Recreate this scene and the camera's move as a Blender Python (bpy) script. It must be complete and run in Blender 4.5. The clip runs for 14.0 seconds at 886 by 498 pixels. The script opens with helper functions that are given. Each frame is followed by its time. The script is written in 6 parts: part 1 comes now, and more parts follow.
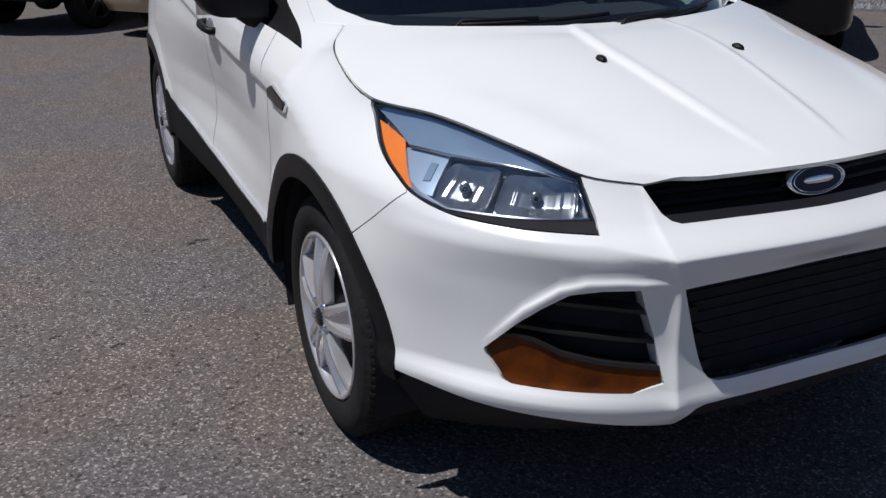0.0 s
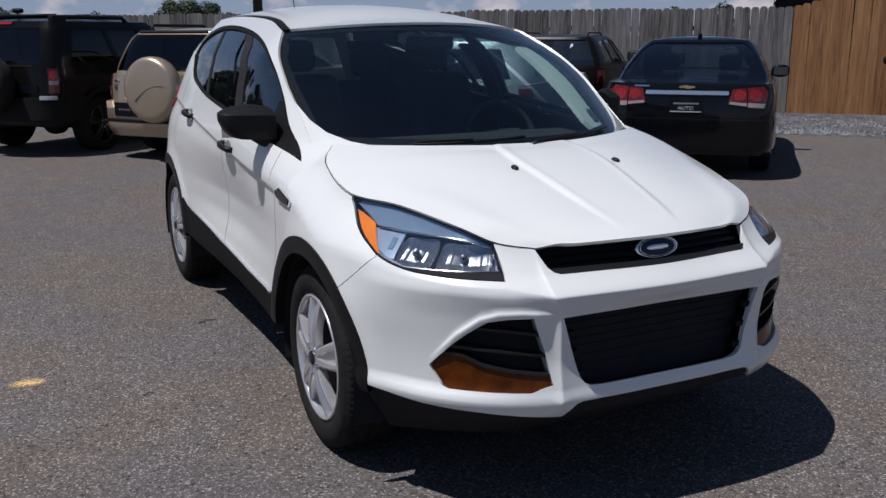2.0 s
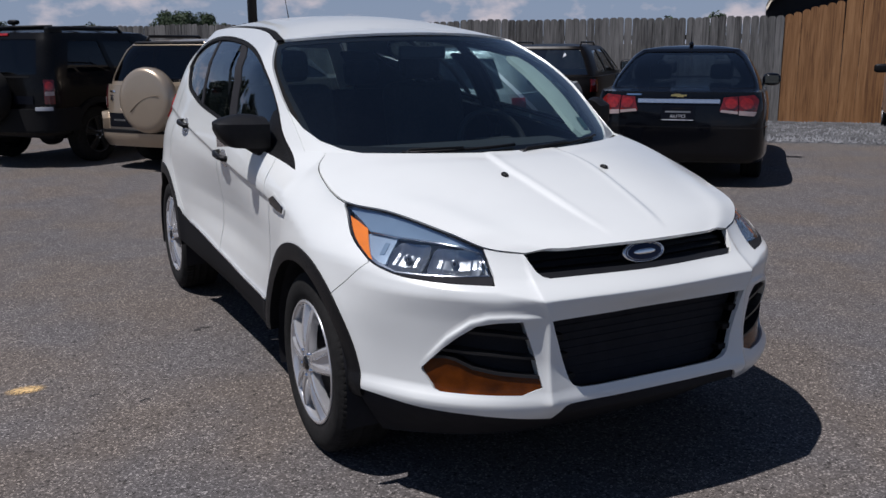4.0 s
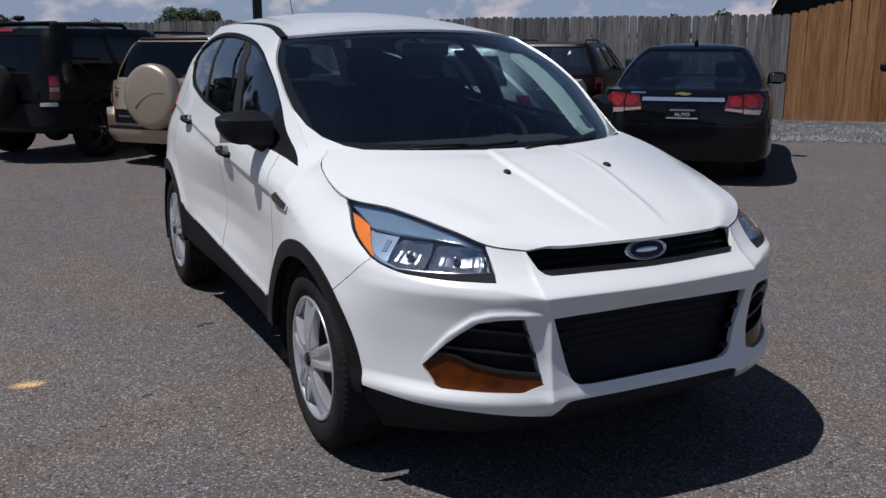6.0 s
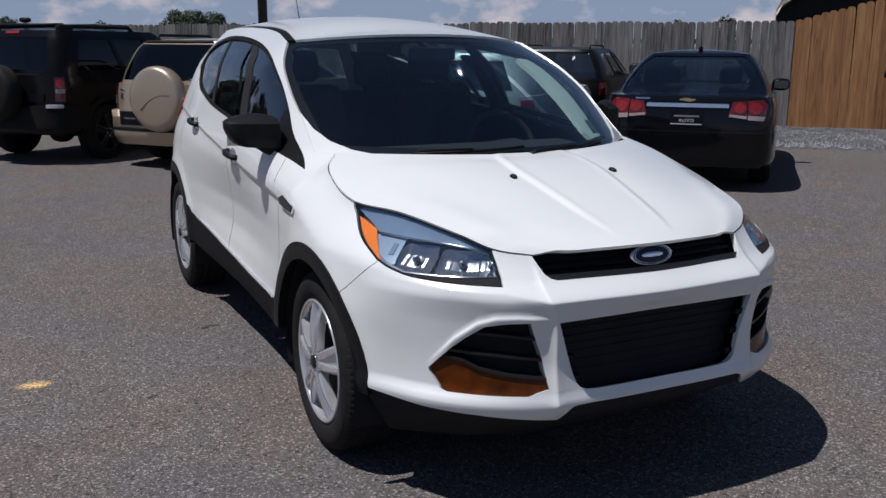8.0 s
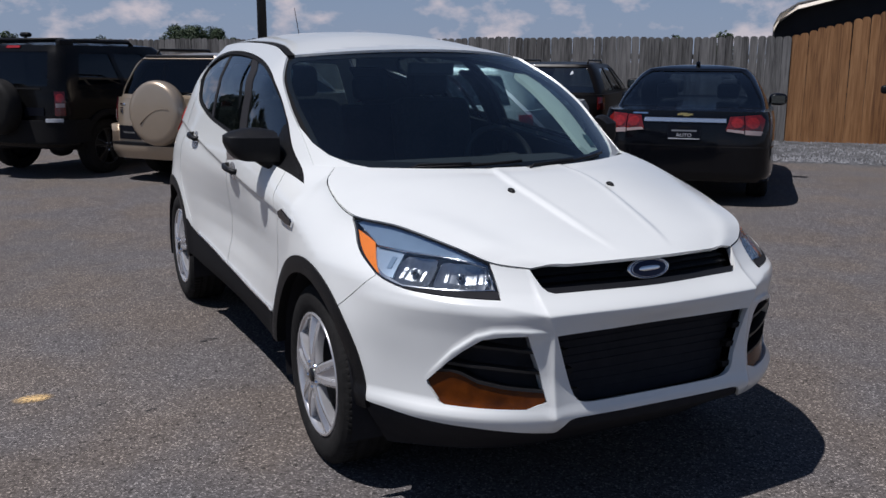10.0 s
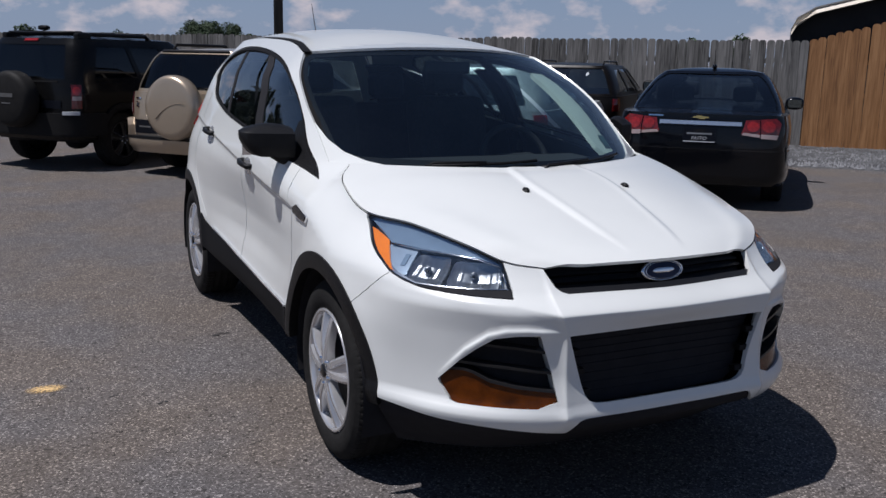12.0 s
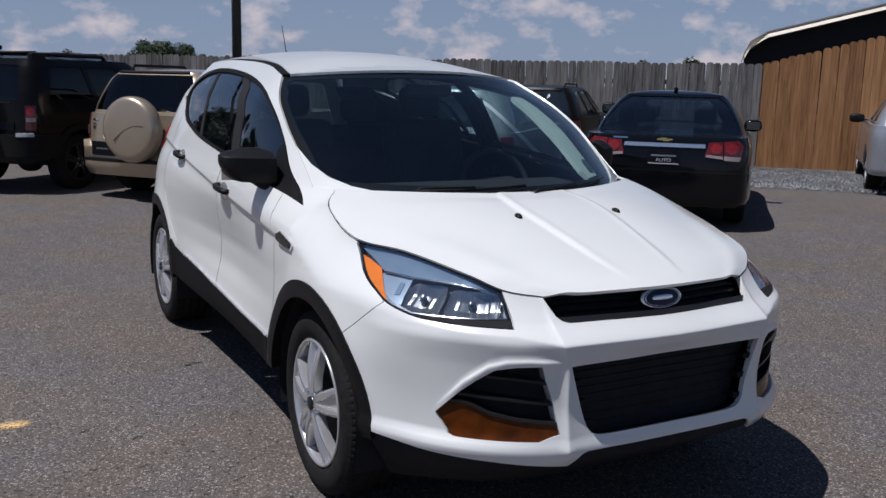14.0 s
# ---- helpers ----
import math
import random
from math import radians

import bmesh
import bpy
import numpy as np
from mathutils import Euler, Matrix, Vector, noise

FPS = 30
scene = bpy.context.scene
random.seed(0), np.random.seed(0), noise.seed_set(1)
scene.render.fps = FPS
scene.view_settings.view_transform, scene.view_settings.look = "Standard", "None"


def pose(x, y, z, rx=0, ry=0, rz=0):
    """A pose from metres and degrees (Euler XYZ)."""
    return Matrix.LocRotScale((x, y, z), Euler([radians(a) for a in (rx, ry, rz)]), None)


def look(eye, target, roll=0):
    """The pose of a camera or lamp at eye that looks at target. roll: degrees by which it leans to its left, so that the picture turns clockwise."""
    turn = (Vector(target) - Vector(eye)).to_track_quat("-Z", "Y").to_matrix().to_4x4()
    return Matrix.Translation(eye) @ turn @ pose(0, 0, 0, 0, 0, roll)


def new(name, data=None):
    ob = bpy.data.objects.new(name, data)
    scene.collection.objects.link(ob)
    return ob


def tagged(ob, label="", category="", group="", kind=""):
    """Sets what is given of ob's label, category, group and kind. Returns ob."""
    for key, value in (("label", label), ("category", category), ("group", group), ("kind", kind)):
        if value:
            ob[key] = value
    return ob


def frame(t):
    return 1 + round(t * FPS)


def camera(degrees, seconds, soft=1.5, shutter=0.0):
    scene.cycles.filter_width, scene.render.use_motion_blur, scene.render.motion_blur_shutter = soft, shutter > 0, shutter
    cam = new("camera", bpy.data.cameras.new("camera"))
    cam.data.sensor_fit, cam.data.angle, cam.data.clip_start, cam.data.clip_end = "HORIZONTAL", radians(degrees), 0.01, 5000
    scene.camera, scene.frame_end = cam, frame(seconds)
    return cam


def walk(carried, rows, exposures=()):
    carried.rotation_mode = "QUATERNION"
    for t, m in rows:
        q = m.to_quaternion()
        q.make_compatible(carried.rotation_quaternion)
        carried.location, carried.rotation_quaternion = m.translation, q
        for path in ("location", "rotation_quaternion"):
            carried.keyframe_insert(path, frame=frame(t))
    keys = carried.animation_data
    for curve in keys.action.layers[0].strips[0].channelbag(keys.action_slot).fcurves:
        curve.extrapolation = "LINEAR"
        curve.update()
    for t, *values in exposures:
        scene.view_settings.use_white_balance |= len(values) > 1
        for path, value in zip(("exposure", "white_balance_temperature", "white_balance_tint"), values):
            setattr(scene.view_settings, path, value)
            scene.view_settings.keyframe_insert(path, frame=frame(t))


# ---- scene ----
cam = camera(51.96, 14.0)
walk(cam, [
    (0.0, pose(-1.562, -2.223, 1.420, 69.10, 0.33, -25.09)),
    (0.5, pose(-1.742, -2.483, 1.456, 72.63, 0.55, -24.29)),
    (1.0, pose(-1.885, -2.680, 1.492, 73.69, 0.89, -25.97)),
    (1.5, pose(-1.884, -2.902, 1.497, 75.66, 0.43, -26.16)),
    (2.0, pose(-1.887, -3.078, 1.516, 76.66, 0.16, -26.39)),
    (2.5, pose(-1.892, -3.116, 1.513, 77.06, 0.08, -26.61)),
    (3.0, pose(-1.899, -3.133, 1.518, 77.17, 0.49, -26.85)),
    (5.5, pose(-1.893, -3.137, 1.513, 77.29, 0.08, -26.43)),
    (6.0, pose(-1.891, -3.139, 1.514, 77.10, 0.15, -26.38)),
    (6.5, pose(-1.893, -3.150, 1.519, 77.15, 0.09, -26.34)),
    (7.0, pose(-1.894, -3.154, 1.517, 77.38, 0.02, -26.43)),
    (7.5, pose(-1.901, -3.150, 1.513, 77.37, -0.06, -26.30)),
    (8.0, pose(-1.910, -3.146, 1.516, 77.36, -0.21, -26.15)),
    (8.5, pose(-1.913, -3.149, 1.518, 77.56, -0.19, -26.11)),
    (9.0, pose(-1.915, -3.163, 1.521, 78.10, -0.13, -26.17)),
    (11.5, pose(-1.916, -3.158, 1.511, 78.39, -0.75, -25.73)),
    (12.0, pose(-1.923, -3.160, 1.514, 78.19, -1.11, -25.30)),
    (12.5, pose(-1.937, -3.159, 1.516, 78.41, -1.21, -25.18)),
    (13.0, pose(-1.972, -3.093, 1.523, 78.74, -1.79, -25.67)),
    (13.5, pose(-2.002, -3.040, 1.527, 79.99, -2.24, -27.25)),
    (14.0, pose(-2.007, -3.024, 1.521, 79.53, -1.31, -28.22)),
], exposures=[(0.0, -0.10, 6150, 15), (1.2, -0.12, 6140, 15), (14.0, -0.12, 6090, 15)])


# ---------- daylight: a high sun over the car's near flank, blue sky with cumulus low down ----------
SUN_FROM = Vector((-.437, .05, 1)).normalized()
sun = new("sun", bpy.data.lights.new("sun", "SUN"))
sun.data.energy, sun.data.angle, sun.data.color = 4.6, radians(.5), (1, .96, .9)
sun.matrix_world = look(SUN_FROM * 30, (0, 0, 0))

world = bpy.data.worlds.new("sky")
scene.world = world
world.use_nodes = True
wn, wl = world.node_tree.nodes, world.node_tree.links
wn.clear()
w_out = wn.new("ShaderNodeOutputWorld")
w_bg = wn.new("ShaderNodeBackground")
w_bg.inputs["Strength"].default_value = .056
sky = wn.new("ShaderNodeTexSky")
sky.sky_type, sky.sun_disc = "NISHITA", False
sky.sun_elevation = math.asin(SUN_FROM.z)
sky.sun_rotation = math.atan2(SUN_FROM.x, SUN_FROM.y)
sky.air_density, sky.dust_density, sky.ozone_density = .8, .1, 1.6
w_geo = wn.new("ShaderNodeTexCoord")
w_map = wn.new("ShaderNodeMapping")
w_map.inputs["Scale"].default_value = (1, 1, 1.7)
w_noise = wn.new("ShaderNodeTexNoise")
w_noise.inputs["Scale"].default_value = 19.0
w_noise.inputs["Detail"].default_value = 9
w_noise.inputs["Roughness"].default_value = .56
w_ramp = wn.new("ShaderNodeValToRGB")
w_ramp.color_ramp.elements[0].position, w_ramp.color_ramp.elements[1].position = .50, .68
w_mix = wn.new("ShaderNodeMix")
w_mix.data_type = "RGBA"
w_mix.inputs["B"].default_value = (10.2, 9.4, 9.6, 1)
wl.new(w_geo.outputs["Generated"], w_map.inputs["Vector"])
wl.new(w_map.outputs["Vector"], w_noise.inputs["Vector"])
wl.new(w_noise.outputs["Fac"], w_ramp.inputs["Fac"])
w_sep = wn.new("ShaderNodeSeparateXYZ")
w_low = wn.new("ShaderNodeMapRange")
w_low.inputs["From Min"].default_value, w_low.inputs["From Max"].default_value = .09, .20
w_low.inputs["To Min"].default_value, w_low.inputs["To Max"].default_value = 1.0, 0.0
w_fac = wn.new("ShaderNodeMath")
w_fac.operation = "MULTIPLY"
wl.new(w_geo.outputs["Generated"], w_sep.inputs[0])
wl.new(w_sep.outputs["Z"], w_low.inputs["Value"])
wl.new(w_ramp.outputs["Color"], w_fac.inputs[0])
wl.new(w_low.outputs[0], w_fac.inputs[1])
wl.new(w_fac.outputs[0], w_mix.inputs["Factor"])
w_haze = wn.new("ShaderNodeMix")
w_haze.data_type = "RGBA"
w_haze.inputs["B"].default_value = (4.2, 5.35, 7.6, 1)
w_hz = wn.new("ShaderNodeMapRange")
w_hz.inputs["From Min"].default_value, w_hz.inputs["From Max"].default_value = .0, .30
w_hz.inputs["To Min"].default_value, w_hz.inputs["To Max"].default_value = .85, 0.0
wl.new(w_sep.outputs["Z"], w_hz.inputs["Value"])
wl.new(w_hz.outputs[0], w_haze.inputs["Factor"])
wl.new(sky.outputs["Color"], w_haze.inputs["A"])
wl.new(w_haze.outputs["Result"], w_mix.inputs["A"])
wl.new(w_mix.outputs["Result"], w_bg.inputs["Color"])
wl.new(w_bg.outputs["Background"], w_out.inputs["Surface"])


# ---------- smooth curves and surfaces of the white suv (half with x > 0; its nose points to -y) ----------
def hermite(xs, ys, x):
    """Smooth curve through (xs, ys) without overshoot; ys is (n,) or (n, m), x is (m,)."""
    xs = np.asarray(xs, float)
    ys = np.asarray(ys, float)
    x = np.clip(np.asarray(x, float), xs[0], xs[-1])
    if ys.ndim == 1:
        ys = np.repeat(ys[:, None], x.size, 1)
    h = np.diff(xs)[:, None]
    d = np.diff(ys, axis=0) / h
    m = np.zeros_like(ys)
    m[1:-1] = np.where(d[:-1] * d[1:] > 0, 2 * d[:-1] * d[1:] / np.where(abs(d[:-1] + d[1:]) > 1e-12, d[:-1] + d[1:], 1), 0)
    m[0], m[-1] = d[0], d[-1]
    i = np.clip(np.searchsorted(xs, x) - 1, 0, len(xs) - 2)
    k = np.arange(x.size)
    hh = np.diff(xs)[i]
    t = (x - xs[i]) / hh
    return ((2 * t**3 - 3 * t**2 + 1) * ys[i, k] + (t**3 - 2 * t**2 + t) * hh * m[i, k]
            + (3 * t**2 - 2 * t**3) * ys[i + 1, k] + (t**3 - t**2) * hh * m[i + 1, k])


def catmull(pts, n):
    """n points along a smooth curve through pts, evenly in the knots' own spacing."""
    p = np.asarray(pts, float)
    k = np.r_[0, np.cumsum(np.sqrt(np.linalg.norm(np.diff(p, axis=0), axis=1)))]
    m = np.gradient(p, k, axis=0)
    x = np.linspace(0, k[-1], n)
    i = np.clip(np.searchsorted(k, x) - 1, 0, len(k) - 2)
    h = (k[i + 1] - k[i])[:, None]
    t = ((x - k[i])[:, None]) / h
    return ((2 * t**3 - 3 * t**2 + 1) * p[i] + (t**3 - 2 * t**2 + t) * h * m[i]
            + (3 * t**2 - 2 * t**3) * p[i + 1] + (t**3 - t**2) * h * m[i + 1])


PLAN = catmull([(0, -.915), (.22, -.912), (.41, -.893), (.59, -.81), (.735, -.678), (.835, -.51), (.884, -.345), (.908, -.17),
                (.915, .05), (.915, .6), (.912, 1.5), (.915, 2.5), (.888, 2.92), (.80, 3.25), (.65, 3.45), (.42, 3.56), (0, 3.60)], 600)
PLAN_S = np.r_[0, np.cumsum(np.linalg.norm(np.diff(PLAN, axis=0), axis=1))]
S_END = PLAN_S[-1]
PLAN_T = np.gradient(PLAN, PLAN_S, axis=0)
PLAN_T /= np.linalg.norm(PLAN_T, axis=1)[:, None]
PLAN_T[0], PLAN_T[-1] = (1, 0), (-1, 0)
PLAN_N = np.c_[PLAN_T[:, 1], -PLAN_T[:, 0]]
LEVELS = [.20, .30, .36, .405, .45, .55, .66, .74, .80, .88, .96, 1.04, 1.12, 1.25, 1.40, 1.52, 1.64]
IN_NOSE = [.26, .10, .012, .0, .014, .034, .034, .0, .035, .072, .10, .12, .14, .2, .3, .4, .5]
IN_FANG = [.26, .11, .016, .0, .012, .026, .024, .014, .06, .105, .13, .15, .18, .25, .3, .4, .5]
IN_CORNER = [.20, .07, .014, .0, .025, .029, .026, .020, .054, .11, .16, .2, .25, .3, .35, .4, .5]
IN_FRONT_ARCH = [.10, .04, .008, .0, .006, .004, .0, .004, .011, .027, .058, .105, .20, .3, .35, .4, .5]
IN_FRONT_AXLE = [.06, .02, .0, .0, .0, .0, .0, .0, .0, .004, .018, .054, .13, .24, .32, .4, .5]
IN_DOOR = [.14, .06, .030, .012, .008, .022, .042, .042, .032, .015, .002, .014, .04, .082, .150, .262, .40]
IN_REAR_AXLE = [.06, .02, .0, .0, .0, .0, .0, .0, .0, .0, .008, .028, .065, .115, .185, .285, .41]
IN_TAIL = [.1, .03, .0, .0, .0, .0, .01, .02, .03, .04, .05, .07, .10, .17, .25, .35, .46]


def plan_s(y):
    """Arc length at which the flank's plan reaches y."""
    return float(np.interp(y, PLAN[40:560, 1], PLAN_S[40:560]))


STATIONS = [0.0, .40, float(np.interp(.735, PLAN[:200, 0], PLAN_S[:200])), plan_s(-.35), plan_s(.05), plan_s(1.2), plan_s(2.69), plan_s(3.3), S_END]
INSETS = [IN_NOSE, IN_FANG, IN_CORNER, IN_FRONT_ARCH, IN_FRONT_AXLE, IN_DOOR, IN_REAR_AXLE, IN_TAIL, IN_TAIL]
CREASE_Y, CREASE_Z = [.25, .8, 1.4, 2.1, 2.7, 3.3], [.895, .95, 1.01, 1.08, 1.13, 1.16]
FOLD_S, FOLD_Z = [0, .43, .57, .84, 1.1], [.745, .745, .768, .776, .79]
BROW_S, BROW_Z = [.38, .449, .53, .60, .66, .74, .832, .90], [.68, .684, .688, .684, .666, .610, .518, .45]
# the hood's edge: from the cowl corner along the fender and the headlamp to the grille; and the hood's middle line beside it
HOOD_EDGE = catmull([(.71, .25, 1.10), (.768, .175, 1.065), (.79, .09, 1.036), (.79, -.14, .975), (.70, -.345, .960), (.60, -.60, .920),
                     (.52, -.69, .882), (.42, -.755, .868)], 120)
HOOD_MID = catmull([(-.06, 1.10), (-.10, 1.093), (-.17, 1.083), (-.34, 1.045), (-.50, 1.00), (-.68, .945), (-.77, .915), (-.835, .885)], 120)
FINE_S = np.linspace(0, S_END, 16000)
FINE = np.c_[np.interp(FINE_S, PLAN_S, PLAN[:, 0]), np.interp(FINE_S, PLAN_S, PLAN[:, 1])]
EDGE_S = np.array([FINE_S[np.argmin(np.sum((FINE - e[:2]) ** 2, 1))] for e in HOOD_EDGE])


def raw_body(s, z):
    s, z = np.asarray(s, float).ravel(), np.asarray(z, float).ravel()
    px, py = np.interp(s, PLAN_S, PLAN[:, 0]), np.interp(s, PLAN_S, PLAN[:, 1])
    nx, ny = np.interp(s, PLAN_S, PLAN_N[:, 0]), np.interp(s, PLAN_S, PLAN_N[:, 1])
    prof = np.array([hermite(LEVELS, c, z) for c in INSETS])
    d = hermite(STATIONS, prof, s * (1 - np.exp(-s / .07)))
    # pressed crease along the doors, flares round the wheels
    zc = np.interp(py, CREASE_Y, CREASE_Z)
    on = np.clip((py - .22) / .25, 0, 1) * np.clip((3.3 - py) / .5, 0, 1)
    below = np.clip(zc - z, 0, 1)
    d = d + on * .016 * (1 - np.exp(-below / .012)) * np.exp(-below / .13)
    # brow over the fog lamp
    k = z - np.interp(s, BROW_S, BROW_Z)
    d = d - .0105 * np.exp(-(k / np.where(k > 0, .011, .03)) ** 2) * np.clip((s - .40) / .08, 0, 1) * np.clip((.84 - s) / .13, 0, 1)
    # creases: the fang beside the lower grille, and the bar's fold that climbs under the lamp
    low = np.clip((z - .36) / .05, 0, 1) * np.clip((.76 - z) / .06, 0, 1)
    sc = np.interp(z, [.36, .68, .76, .87], [.400, .405, .432, .474])
    low = low + np.clip((z - .70) / .06, 0, 1) * np.clip((.885 - z) / .03, 0, 1) * .6
    low = np.clip(low, 0, 1)
    d = d - .014 * np.exp(-(np.hypot(s - sc, .006) - .006) / .042) * low
    out = np.clip(s - sc, 0, 9)
    d = d + .010 * low * (1 - np.exp(-out / .015)) * np.exp(-out / .11)
    zf = np.interp(s, FOLD_S, FOLD_Z)
    d = d - .0105 * np.exp(-(np.hypot(z - zf, .003) - .003) / .024) * np.clip((1.05 - s) / .3, 0, 1)
    for ay in (0, 2.69):
        r = np.hypot(py - ay, z - .345)
        d = d - .014 * np.exp(-((r - .43) / .075) ** 2) * (px > .8)
    return np.c_[px - nx * d, py - ny * d, z]


EDGE_GAP = HOOD_EDGE - raw_body(EDGE_S, HOOD_EDGE[:, 2])
_o = np.argsort(EDGE_S)


def body(s, z):
    """Point of the outer skin at arc length s along the plan and height z; it meets the hood's edge."""
    s, z = np.asarray(s, float).ravel(), np.asarray(z, float).ravel()
    p = raw_body(s, z)
    top = np.interp(s, EDGE_S[_o], HOOD_EDGE[_o, 2])
    w = np.clip((z - top + .16) / .16, 0, 1.0)
    w = w * w * (3 - 2 * w) * np.clip((EDGE_S.max() + .45 - s) / .45, 0, 1) ** 1.5
    for k in (0, 1):
        p[:, k] += w * np.interp(s, EDGE_S[_o], EDGE_GAP[_o, k]) * (np.clip(s / .42, 0, 1) if k == 0 else 1)
    return p


RIDGE_T, RIDGE_X = [0, .12, .3, .45, .6, .8, 1], [.152, .166, .178, .168, .152, .126, .10]


def ridge_x(t):
    return hermite(RIDGE_T, RIDGE_X, t)



def hood(t, a):
    """Hood skin: t from 0 at the cowl to 1 at the nose, a from -1 to 1 across."""
    t, a = np.asarray(t, float).ravel(), np.asarray(a, float).ravel()
    g = np.linspace(0, 1, 120)
    e = np.c_[[np.interp(t, g, HOOD_EDGE[:, k]) for k in range(3)]].T
    ym, zm = np.interp(t, g, HOOD_MID[:, 0]), np.interp(t, g, HOOD_MID[:, 1])
    b = np.abs(a)
    x = a * e[:, 0]
    y = e[:, 1] + (ym - e[:, 1]) * (1 - b**2)
    z = zm + (e[:, 2] - zm) * b ** 2.6
    # two pressed ridges that fade towards the nose
    k = np.abs(x) - ridge_x(t)
    fade = np.clip((.95 - t) / .35, 0, 1) * np.clip(.35 + t * 6, 0, 1)
    z = z - .009 * fade / (1 + np.exp(-k / .006)) * np.exp(-np.clip(k, 0, 9) / .10)
    z = z + .0045 * fade * np.exp(-(k / np.where(k < 0, .020, .012)) ** 2)
    # soft shoulder that runs to the lamp's inner end
    ks = b - (.80 + .04 * t)
    z = z + .006 * np.exp(-(ks / .10) ** 2) * np.clip((t - .3) / .3, 0, 1)
    return np.c_[x, y, z]


SCREEN_V = np.linspace(0, 1, 15)
SCREEN_Y = .36 + .74 * SCREEN_V
SCREEN_Z = hermite([0, .5, 1], [1.095, 1.335, 1.527], SCREEN_V)
SCREEN_X = body(np.interp(SCREEN_Y, PLAN[40:560, 1], PLAN_S[40:560]), SCREEN_Z)


def screen(v, a):
    """Windscreen: v from 0 at the cowl to 1 at the roof, a from -1 to 1 across."""
    v, a = np.asarray(v, float).ravel(), np.asarray(a, float).ravel()
    xe = np.interp(v, SCREEN_V, SCREEN_X[:, 0]) - .003
    x = a * xe
    ye, yc = np.interp(v, SCREEN_V, SCREEN_X[:, 1]), -.07 + .92 * v
    ze = hermite([0, .5, 1], [1.095, 1.335, 1.527], v)
    zc = hermite([0, .5, 1], [1.085, 1.345, 1.556], v)
    b = np.abs(a)
    return np.c_[x, ye + (yc - ye) * (1 - b**2), zc + (ze - zc) * b**2.4]


# ---------- materials ----------
def mat(name, color, rough=.5, metal=0.0, coat=0.0, vary=.06, scale=20.0, bump=0.0, bump_scale=60.0, spec=.5, trans=0.0):
    """Principled material with colour varied at two scales and a fine relief."""
    m = bpy.data.materials.new(name)
    m.use_nodes = True
    n, l = m.node_tree.nodes, m.node_tree.links
    b = n["Principled BSDF"]
    b.inputs["Roughness"].default_value, b.inputs["Metallic"].default_value = rough, metal
    b.inputs["Coat Weight"].default_value, b.inputs["Coat Roughness"].default_value = coat, .04
    b.inputs["Specular IOR Level"].default_value = spec
    b.inputs["Transmission Weight"].default_value = trans
    tc = n.new("ShaderNodeTexCoord")
    na, nb = n.new("ShaderNodeTexNoise"), n.new("ShaderNodeTexNoise")
    na.inputs["Scale"].default_value, nb.inputs["Scale"].default_value = scale, scale * .07
    na.inputs["Detail"].default_value = 6
    add = n.new("ShaderNodeMath")
    add.operation = "ADD"
    ramp = n.new("ShaderNodeValToRGB")
    c = Vector(color)
    ramp.color_ramp.elements[0].color = (*[max(0, v * (1 - 2 * vary)) for v in c], 1)
    ramp.color_ramp.elements[1].color = (*[v * (1 + 2 * vary) for v in c], 1)
    ramp.color_ramp.elements[0].position, ramp.color_ramp.elements[1].position = .3, .7
    half = n.new("ShaderNodeMath")
    half.operation = "MULTIPLY"
    half.inputs[1].default_value = .5
    l.new(tc.outputs["Object"], na.inputs["Vector"])
    l.new(tc.outputs["Object"], nb.inputs["Vector"])
    l.new(na.outputs["Fac"], add.inputs[0])
    l.new(nb.outputs["Fac"], add.inputs[1])
    l.new(add.outputs[0], half.inputs[0])
    l.new(half.outputs[0], ramp.inputs["Fac"])
    l.new(ramp.outputs["Color"], b.inputs["Base Color"])
    if bump:
        nz = n.new("ShaderNodeTexNoise")
        nz.inputs["Scale"].default_value, nz.inputs["Detail"].default_value = bump_scale, 4
        bp = n.new("ShaderNodeBump")
        bp.inputs["Strength"].default_value, bp.inputs["Distance"].default_value = bump, .01
        l.new(tc.outputs["Object"], nz.inputs["Vector"])
        l.new(nz.outputs["Fac"], bp.inputs["Height"])
        l.new(bp.outputs["Normal"], b.inputs["Normal"])
    return m


def glass_mat(name, tint, f0=.05, rough=.0):
    """Thin pane, alike from both sides: tinted see-through with a gloss that grows towards grazing angles."""
    m = bpy.data.materials.new(name)
    m.use_nodes = True
    n, l = m.node_tree.nodes, m.node_tree.links
    n.clear()
    out = n.new("ShaderNodeOutputMaterial")
    tr, gl, mx, lw = n.new("ShaderNodeBsdfTransparent"), n.new("ShaderNodeBsdfGlossy"), n.new("ShaderNodeMixShader"), n.new("ShaderNodeLayerWeight")
    tr.inputs["Color"].default_value = (*tint, 1)
    gl.inputs["Roughness"].default_value = rough
    gl.inputs["Color"].default_value = (1, 1, 1, 1)
    lw.inputs["Blend"].default_value = .5
    power, scale = n.new("ShaderNodeMath"), n.new("ShaderNodeMath")
    power.operation, power.inputs[1].default_value = "POWER", 5.0
    scale.operation, scale.inputs[1].default_value, scale.inputs[2].default_value = "MULTIPLY_ADD", 1 - f0, f0
    l.new(lw.outputs["Facing"], power.inputs[0])
    l.new(power.outputs[0], scale.inputs[0])
    l.new(scale.outputs[0], mx.inputs[0])
    l.new(tr.outputs[0], mx.inputs[1])
    l.new(gl.outputs[0], mx.inputs[2])
    l.new(mx.outputs[0], out.inputs[0])
    return m


